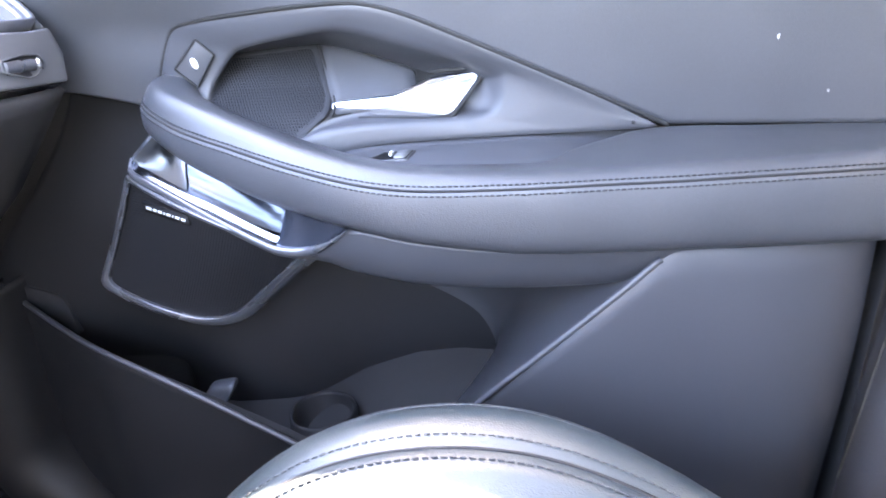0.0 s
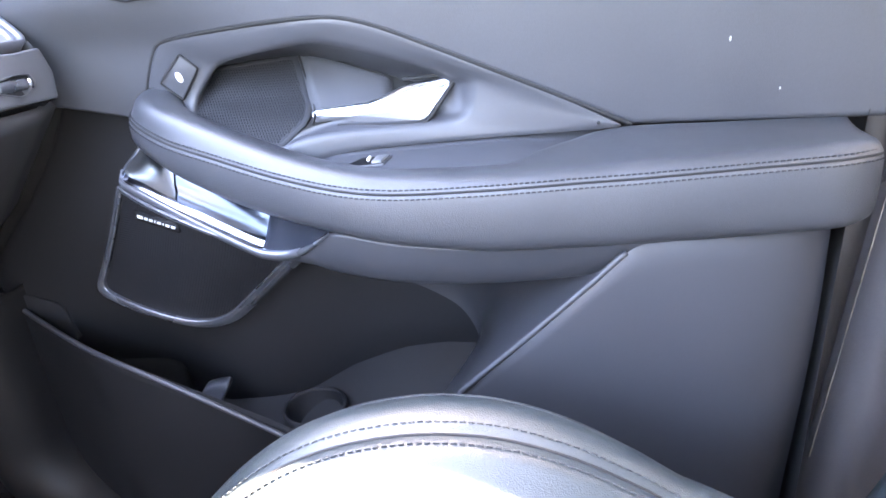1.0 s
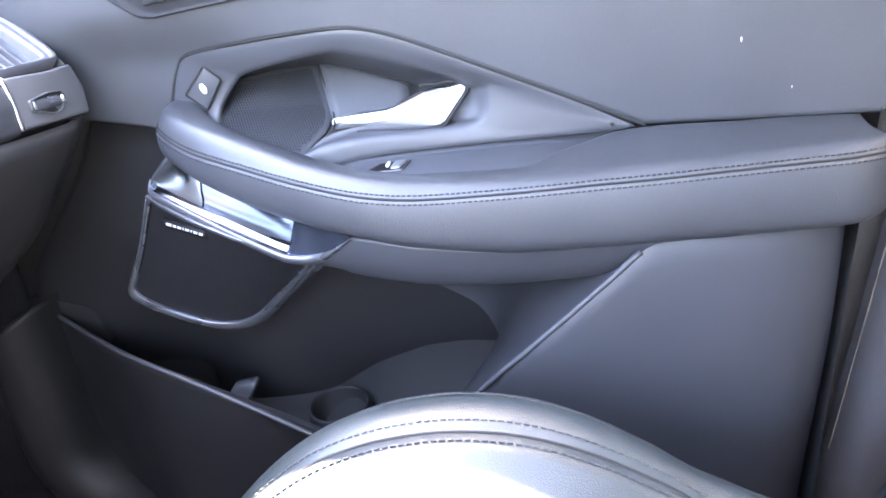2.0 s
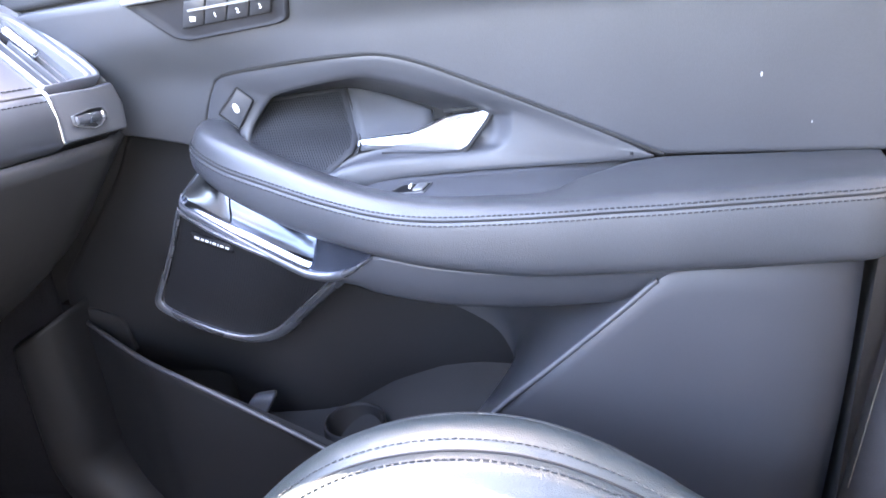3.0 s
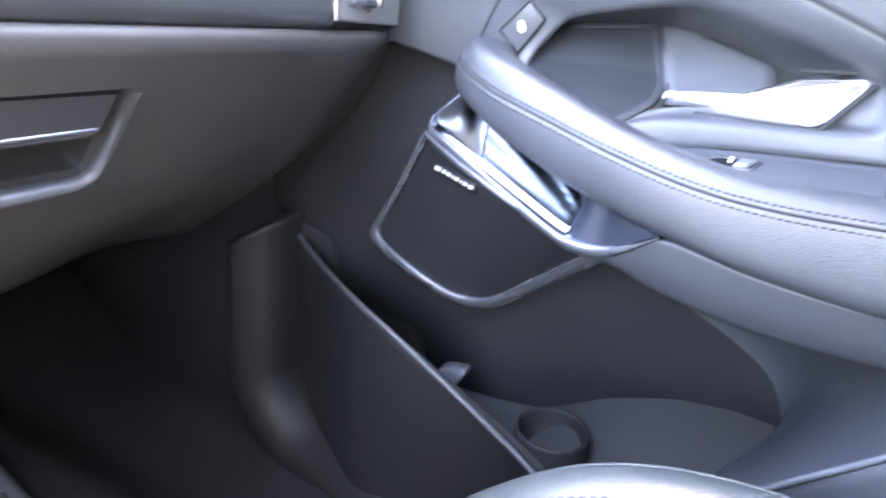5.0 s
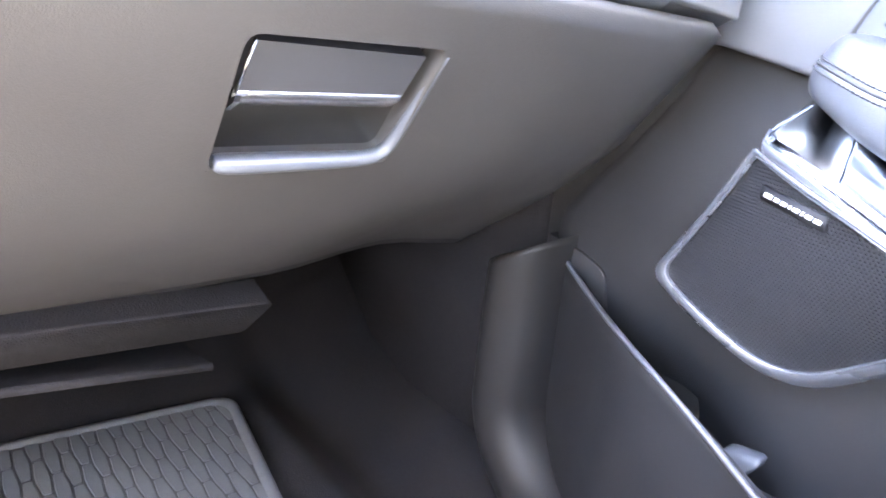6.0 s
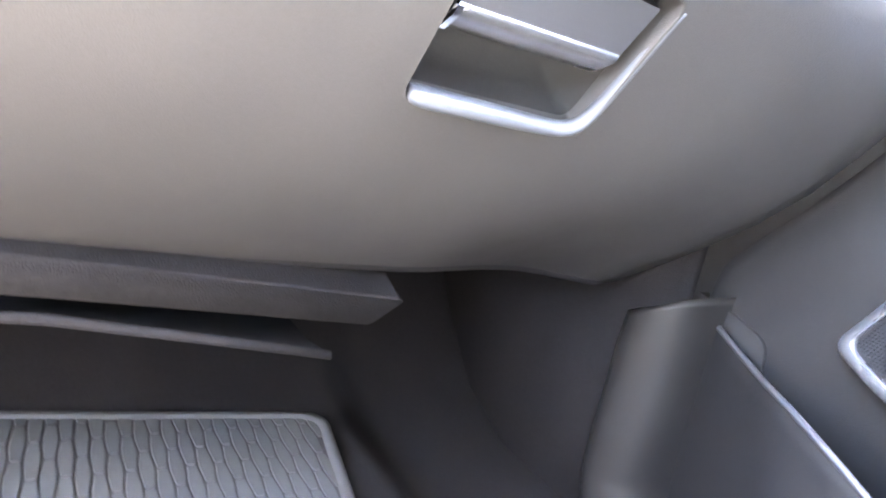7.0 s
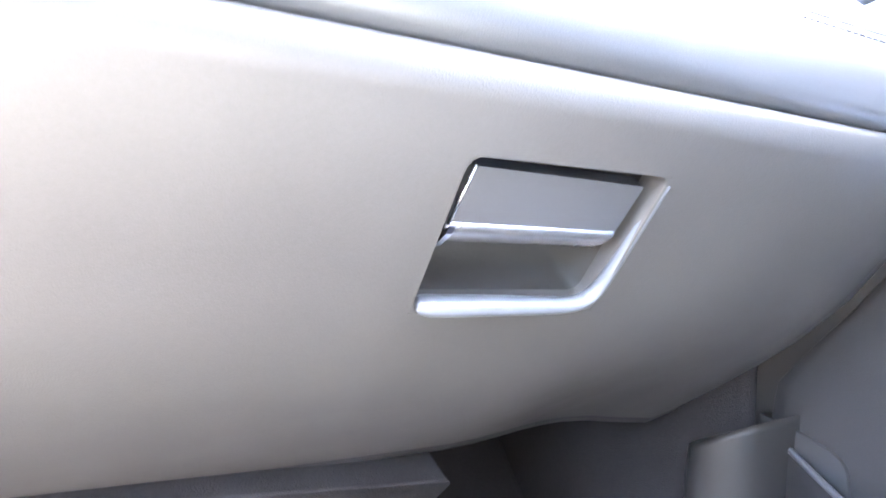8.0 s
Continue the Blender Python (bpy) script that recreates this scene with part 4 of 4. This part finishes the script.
# the rounded lower and rear edges of the recess
EDGE = spline([(0.2262, 0.6585, 0.0030), (0.2300, 0.6575, 0.0044), (0.2400, 0.6570, 0.0048), (0.2700, 0.6568, 0.0046), (0.3000, 0.6566, 0.0042), (0.3180, 0.6575, 0.0038), (0.3265, 0.6625, 0.0036), (0.3292, 0.6720, 0.0031), (0.3300, 0.69, 0.0029), (0.3306, 0.7190, 0.0027)], 6)
rings = []
for k, (y, z, r) in enumerate(EDGE):
    d = EDGE[min(k + 1, len(EDGE) - 1)][:2] - EDGE[max(k - 1, 0)][:2]
    d /= np.linalg.norm(d)
    rings.append([np.array((gx(z), y, z)) + inward * (0.0032 - r * 1.3 * math.sin(a)) + np.array((0.61 * d[0], -d[1], 0.79 * d[0])) * r * math.cos(a) for a in np.linspace(0, 2 * math.pi, 14, False)])
part("rim_strip", loft(rings, True, True, True), RIMSTRIP, glove, "rounded edge of the recess, bluish highlight put into its colour")
flap = lambda y, z, d: np.array((gx(z), y, z)) + inward * d  # noqa: E731
FL = rounded([(0.2290, 0.7175), (0.3205, 0.7160), (0.3185, 0.6935), (0.2272, 0.6940)], 0.0012, 2)
part("latch_flap", loft([[flap(y, z, 0.004) for y, z in FL], [flap(y, z, 0.012) for y, z in FL]], True, True, True), RIM, glove, "grey latch flap", smooth=False)
part("flap_edge", loft([[flap(y, z, d) for z, d in ((0.6952, 0.0040), (0.6938, 0.0030), (0.6915, 0.0036), (0.6850, 0.0085), (0.6815, 0.0130), (0.6900, 0.016))] for y in (0.2268, 0.2275, 0.3175, 0.3183)], True, True, True), STEEL, glove, "silver lower edge of the flap")
part("flap_tip", loft([[flap(y, z, d) for z, d in ((0.6948, 0.0015), (0.6915, 0.0016), (0.6830, 0.0072), (0.6850, 0.0100))] for y in (0.2266, 0.2296)], True, True, True), CHROME, glove, smooth=False)
part("flap_line", tube([flap(y, z, 0.0036) for y, z in ((0.2290, 0.7180), (0.2272, 0.6945))], 0.0009, 6), CHROME, glove)
# underside and knee bar
part("dash_underside", loft([[(gx(low_edge(y)) - lid_curl(y, low_edge(y)) - d, y, low_edge(y) + h) for y in gy] for d, h in ((0.0, 0.0), (0.006, -0.006), (0.02, -0.006), (0.06, 0.02), (0.3, 0.05), (0.6, 0.05))], False), DARK, dash)
part("knee_bar", tube([(-0.545, -0.80, 0.560), (-0.566, 0.10, 0.4965), (-0.570, 0.19, 0.483), (-0.572, 0.274, 0.4705)], 0.0036), CARPET, dash)
part("knee_tray", loft([[(-0.550 - d, -0.80, 0.558 - e), (-0.570 - d, 0.10, 0.495 - e), (-0.577 - d, 0.277, 0.469 - e)] for d, e in ((0, 0), (0.05, 0.010), (0.4, 0.02))], False), CARPET, dash)
TAB = [(-0.57, y, z) for y, z in rounded([(-0.60, 0.562), (0.05, 0.534), (0.300, 0.517), (0.3255, 0.515), (0.300, 0.495), (0.10, 0.508), (-0.60, 0.545)], 0.005, 4)]
part("knee_panel", loft([[np.array(p) + (d, 0, -0.3 * d) for p in TAB] for d in (-0.10, -0.004, 0.0)], True, False, True), CARPET, dash)

# ---- the seat ----
seat = thing("front_seat", (0.15, 0.11, 0.26), "black grained leather front seat cushion with stitched side bolsters", "car seat")


LONG = spline([(-0.20, -0.090), (-0.16, -0.052), (-0.12, -0.025), (-0.08, -0.0095), (-0.04, -0.002), (0.0, 0.0), (0.04, -0.0035), (0.08, -0.0125), (0.12, -0.028), (0.16, -0.047), (0.25, -0.074), (0.45, -0.085), (0.62, -0.08)], 6)
WIDE = spline([(-0.20, 0.255), (-0.16, 0.268), (-0.10, 0.279), (-0.04, 0.2825), (0.0, 0.281), (0.04, 0.276), (0.08, 0.2655), (0.12, 0.253), (0.16, 0.241), (0.25, 0.232), (0.62, 0.232)], 6)


def seat_len(x):
    return np.interp(x, *LONG.T)


def seat_wide(x):
    return np.interp(x, *WIDE.T)


SEC = [(0.0, -0.034), (0.10, -0.032), (0.16, -0.026), (0.190, -0.012), (0.212, 0.0035), (0.2235, 0.0105), (0.226, 0.0085), (0.2285, 0.0115), (0.246, 0.0165), (0.262, 0.0135), (0.2765, 0.0040), (0.2805, 0.0002), (0.2830, 0.0002), (0.2855, -0.0035), (0.2920, -0.0200), (0.296, -0.06), (0.295, -0.12), (0.285, -0.20)]


def seat_point(x, v, h, s):
    k = seat_wide(x) / 0.281
    mid = seat_len(x)
    return x, 0.11 + s * v * k, 0.5540 + h + mid * (1.0 if v > 0.15 else 0.85)


xs = np.r_[np.linspace(-0.20, 0.30, 46), np.linspace(0.33, 0.62, 8)]
rings = []
for x in xs:
    rings.append([seat_point(x, v, h, -1) for v, h in SEC[:0:-1]] + [seat_point(x, v, h, 1) for v, h in SEC])
front = [[(-0.20 - d, 0.11 + (y - 0.11) * f, 0.30 + (z - 0.30) * g) for x, y, z in rings[0]] for d, f, g in ((0.012, 0.95, 0.2), (0.030, 0.975, 0.5), (0.030, 0.985, 0.8), (0.016, 0.995, 0.94))]
cushion = part("cushion", loft(front + rings, False), SEAT_SKIN, seat, "black grained leather cushion")
xi = np.linspace(-0.16, 0.30, 60)
row = lambda v, h, up_by=0.0008: [(lambda p: (p[0], p[1], p[2] + up_by))(seat_point(x, v, h, 1)) for x in xi]  # noqa: E731
part("piping", tube(row(0.2818, 0.0000, 0.0), 0.0014, 6), SEAT_SKIN, cushion)
part("seam", tube(row(0.226, 0.0088, 0.0004), 0.0013, 6), GAP, cushion)
bm = bmesh.new()
for v, h in ((0.2190, 0.0080), (0.2335, 0.0136), (0.2775, 0.0030), (0.2865, -0.0048)):
    stitches(row(v, h, 0.0004), 0.0056, 0.0038, 0.0005, bm)
part("thread", bm, SEATTHREAD, cushion)["kind"] = "stuff"
part("base", box(-0.16, 0.60, -0.15, 0.37, 0.27, 0.40, 0.02), DARK, seat)
# the backrest
rings = []
for f in np.linspace(0, 1, 8):
    x, z = 0.355 + 0.24 * f, 0.46 + 0.66 * f
    rings.append([(x + a, 0.11 + b * (1 - 0.15 * f), z) for a, b in chaikin([(-0.01, -0.18), (-0.085, -0.215), (-0.095, -0.26), (0.02, -0.285), (0.10, -0.24), (0.10, 0.24), (0.02, 0.285), (-0.095, 0.26), (-0.085, 0.215), (-0.01, 0.18)], 2)])
part("backrest", loft(rings, True, True, True), SEAT_SKIN, seat)

# ---- footwell ----
mat_thing = thing("floor_mat", (-0.60, 0.16, 0.285), "dark grey rubber floor mat with a long honeycomb relief", "floor mat")
MO = rounded([(-0.865, -0.10), (-0.805, 0.385), (-0.45, 0.325), (-0.40, 0.30), (-0.40, -0.10)], 0.03, 6)
m3 = lambda f, z: [(-0.62 + (x + 0.62) * f, 0.14 + (y - 0.14) * f, z) for x, y in MO]  # noqa: E731
part("mat_base", loft([m3(1.0, 0.283), m3(1.0, 0.292), m3(0.99, 0.294), m3(0.945, 0.294), m3(0.94, 0.2895)], True, True, True), RUBBER, mat_thing)
# dark sheet under the cells paints the shade in the grooves
part("mat_groove_shade", loft([m3(0.975, 0.2902), m3(0.5, 0.2902)], True, False, True), DARK, mat_thing)
HEX = rounded([(-0.0292, 0.0043), (-0.022, 0.0049), (-0.007, 0.0066), (0.007, 0.0066), (0.022, 0.0049), (0.0292, 0.0043), (0.0292, -0.0043), (0.022, -0.0049), (0.007, -0.0066), (-0.007, -0.0066), (-0.022, -0.0049), (-0.0292, -0.0043)], 0.0015, 1)


def mat_front(y):
    return np.interp(y, [-0.10, 0.385], [-0.858, -0.798])


def mat_side(x):
    return np.interp(x, [-0.805, -0.45, -0.40], [0.379, 0.319, 0.294])


def mat_hexagon(x, y):
    """One raised cell, trimmed where it runs under the mat's rim."""
    outline = []
    for u, v in HEX:
        a = x + u
        b = min(y + v, mat_side(a))
        outline.append((max(a, mat_front(b)) - x, 0.94 * (b - y)))
    bm = bmesh.new()
    loft([[(u, v, 0.0) for u, v in outline], [(u * 0.995, v * 0.97, 0.0007) for u, v in outline], [(u * 0.985, v * 0.90, 0.0010) for u, v in outline]], True, False, True, bm)
    return bm


hex_mesh = None
for c in range(38):
    for r in range(9):
        x, y = -0.845 + r * 0.0600, -0.0937 + c * 0.0127
        x += 0.030 if c % 2 else 0.0
        if x < mat_front(y) - 0.018 or x > -0.43 or y > mat_side(x) - 0.003:
            continue
        if x - 0.031 < mat_front(y) or y + 0.0075 > mat_side(x + 0.03):
            cell = part("mat_cell", mat_hexagon(x, y), RUBBER, mat_thing, smooth=False)
        elif hex_mesh is None:
            cell = part("mat_cell", mat_hexagon(x, y), RUBBER, mat_thing, smooth=False)
            hex_mesh = cell.data
        else:
            cell = new("mat_cell", hex_mesh)
            cell.parent = mat_thing
        cell.matrix_parent_inverse = Matrix.Translation(-mat_thing.location)
        cell.matrix_basis = pose(x, y, 0.2905)

floor = part("floor", loft([[(x, y, z - 0.05 * smooth_step((y - 0.40) / 0.08) * smooth_step((x + 0.95) / 0.1)) for y in np.r_[np.linspace(-0.95, 0.38, 10), np.linspace(0.40, 0.48, 7), 0.6, 0.74]] for x, z in ((0.96, 0.20), (0.6, 0.20), (0.16, 0.20), (0.06, 0.28), (-0.3, 0.282), (-0.80, 0.282), (-0.90, 0.295), (-1.0, 0.36), (-1.12, 0.50), (-1.2, 0.75), (-1.2, 0.95))], False), CARPET)
tagged(floor, "dark grey carpet over floor and toe board", "floor", kind="structure")
# curved foot of the front pillar that runs on as the sill
arc = [(-0.455 - 0.100 * math.cos(a), 0.352 - 0.098 * math.sin(a), 0.591 - 0.014 * (a / 1.571) ** 2) for a in np.linspace(0, math.pi / 2, 7)]
SILL = spline([(-0.552, 0.551, 0.592), (-0.5545, 0.49, 0.592), (-0.555, 0.43, 0.592), *arc, (-0.40, 0.254, 0.568), (-0.33, 0.254, 0.555), (-0.2, 0.254, 0.542), (0.26, 0.254, 0.535)], 6)
rings = []
for k, (x, z, yc) in enumerate(SILL):
    d = SILL[min(k + 1, len(SILL) - 1)][:2] - SILL[max(k - 1, 0)][:2]
    d /= np.linalg.norm(d)
    n = np.array([d[1], -d[0]]) * -1
    cut_top = 0.046 * max(0.0, 1 - k / 9)
    rings.append([(x + n[0] * a * 0.045, y + yc - 0.592, z + n[1] * a * 0.045 - cut_top * min(1.0, max(0.0, 0.75 - a) / 1.5)) for a, y in ((-1.05, 0.70), (-1.02, 0.620), (-0.97, 0.602), (-0.88, 0.591), (-0.72, 0.586), (-0.45, 0.5865), (-0.1, 0.591), (0.22, 0.599), (0.42, 0.609), (0.56, 0.625), (0.66, 0.645), (0.74, 0.67), (0.80, 0.70), (0.84, 0.735))])
sill = part("sill_trim", loft(rings, False, True, False), SILLSKIN)
tagged(sill, "dark plastic trim at the pillar foot and door sill", "trim", kind="structure")
side = part("kick_wall", box(-1.22, -0.585, 0.655, 0.70, 0.20, 0.90, 0.01), CARPET)
tagged(side, "dark carpeted side of the footwell", "wall", kind="structure")

# ---- pillar behind the door ----
def post_x(z):
    """The front edge of the pillar's trim."""
    return 0.409 + 0.097 * (z - 0.598)


rows = []
for z in np.linspace(0.20, 1.30, 23):
    rows.append([(post_x(z) + a, b, z) for a, b in ((0.002, 0.72), (0.0, 0.625), (0.002, 0.612), (0.008, 0.601), (0.018, 0.592), (0.030, 0.589), (0.048, 0.592), (0.075, 0.602), (0.12, 0.612), (0.15, 0.63), (0.155, 0.72))])
pillar = part("pillar_trim", loft(rows, False), PILLAR)
tagged(pillar, "dark satin plastic trim of the middle pillar", "pillar", kind="structure")
edge = []
for z in np.linspace(0.30, 1.20, 120):
    edge.append((post_x(z) + 0.0008 + 0.0006 * noise.noise((0, 0, z * 90)), 0.6185, z))
part("worn_edge", tube(edge, 0.0011, 6), CHIPPED, pillar, "pale chipped edge")
rows = []
for z in np.linspace(0.20, 1.25, 20):
    rows.append([(post_x(z) + a, b, z) for a, b in ((-0.040, 0.70), (-0.036, 0.640), (-0.028, 0.628), (-0.016, 0.624), (-0.006, 0.625), (0.001, 0.632))])
seal = part("door_seal", loft(rows, False), DARK)
# added black sheet, stands in for the shade in the gap
shell_gap = part("door_gap_shade", box(0.30, 0.42, 0.69, 0.699, 0.16, 1.0), GAP)
tagged(shell_gap, "black sheet added for the shade behind the door edge", "gap", kind="structure")
tagged(seal, "black rubber door seal", "seal", kind="structure")

# added black block, darkens the front gap and stops light leaking through
front_gap = part("door_gap_shade", box(-0.590, -0.37, 0.676, 0.699, 0.30, 0.83), GAP)
tagged(front_gap, "black block added for the shade at the front edge of the door", "gap", kind="structure")

# ---- the closing shell of the cabin, with its windows open to the sky ----
def shell(name, bm, mat, label, category):
    return tagged(part(name, bm, mat), label, category, kind="structure")


# upper side blocks and the rear wall are added, unseen, to hold back light
shell("wall_right", box(-1.3, 0.95, 0.70, 0.74, 0.15, 0.925, 0, box(0.42, 0.95, 0.66, 0.70, 0.925, 1.32)), BODY, "outer skin of the right-hand side", "wall")
shell("wall_left", box(-1.3, 0.95, -0.99, -0.95, 0.15, 0.92, 0, box(0.42, 0.60, -0.99, -0.95, 0.92, 1.32)), BODY, "plain left-hand side with window openings", "wall")
shell("wall_rear", box(0.95, 0.99, -0.99, 0.74, 0.15, 1.36), BODY, "unseen plain wall added behind the front seats to block light", "wall")
shell("wall_front", box(-1.26, -1.22, -0.99, 0.74, 0.15, 0.93), BODY, "bulkhead below the windscreen", "wall")
# roof opening is made up; side rail placed to let the sun reach the seat
roof = bmesh.new()
for x0, x1, y0, y1, z0 in ((-0.16, -0.12, -0.80, 0.53, 1.32), (0.14, 0.95, -0.80, 0.53, 1.32), (-0.12, 0.14, -0.80, -0.32, 1.32), (-0.12, 0.14, 0.16, 0.53, 1.32), (-0.16, 0.95, 0.53, 0.59, 1.29), (-0.16, 0.95, -0.99, -0.80, 1.29)):
    box(x0, x1, y0, y1, z0, 1.36, 0, roof)
shell("ceiling", roof, LINING, "unseen pale headlining with an opening added to let in sky light", "ceiling")
# unseen pillars, their slant set to edge the sun patch on the dash
for s in (1, -1):
    y = 0.66 if s > 0 else -0.93
    a_pillar = loft([[(-1.15, y + 0.04, 0.835), (-1.05, y + 0.04, 0.835), (-1.05, y + s * -0.0, 0.835), (-1.15, y + s * -0.0, 0.835)], [(-0.24, y + 0.03 - s * 0.045, 1.295), (-0.12, y + 0.03 - s * 0.045, 1.295), (-0.12, y - 0.02 - s * 0.045, 1.295), (-0.24, y - 0.02 - s * 0.045, 1.295)]], True, True, True)
    shell("pillar_front", a_pillar, LINING, "slanting windscreen pillar", "pillar")
# made-up panel out of view, outlined to shade the dash end and belt
blocker_shape = loft([[(-1.05, 0.665, 0.90), (-0.08, 0.665, 0.90), (-0.12, 0.665, 1.03), (-0.30, 0.665, 1.08), (-0.33, 0.665, 1.15), (-0.38, 0.665, 1.20), (-0.62, 0.665, 1.07)], [(-1.05, 0.69, 0.90), (-0.08, 0.69, 0.90), (-0.12, 0.69, 1.03), (-0.30, 0.69, 1.08), (-0.33, 0.69, 1.15), (-0.38, 0.69, 1.20), (-0.62, 0.69, 1.07)]], True, True, True)
shell("sun_blocker", blocker_shape, DARK, "unseen dark panel added to shape the sun patches", "trim")

ground = part("ground", loft([[(x, y, 0.0) for y in (-4000, -40, -4, 4, 40, 4000)] for x in (-4000, -40, -4, 4, 40, 4000)], False), ASPHALT)
tagged(ground, "grey asphalt under the car", "ground", kind="structure")

# ---- lint on the trim ----
for x, z, r in ((0.229, 0.773, 0.0014), (0.275, 0.730, 0.0009)):
    bit = bmesh.new()
    bmesh.ops.create_icosphere(bit, subdivisions=1, radius=r, matrix=Matrix.Translation((x, panel_y(x, z) - r * 0.4, z)) @ Matrix.Diagonal((0.6, 0.5, 1.8, 1)))
    tagged(part("lint", bit, LINT), "pale speck of lint on the door trim", "lint")
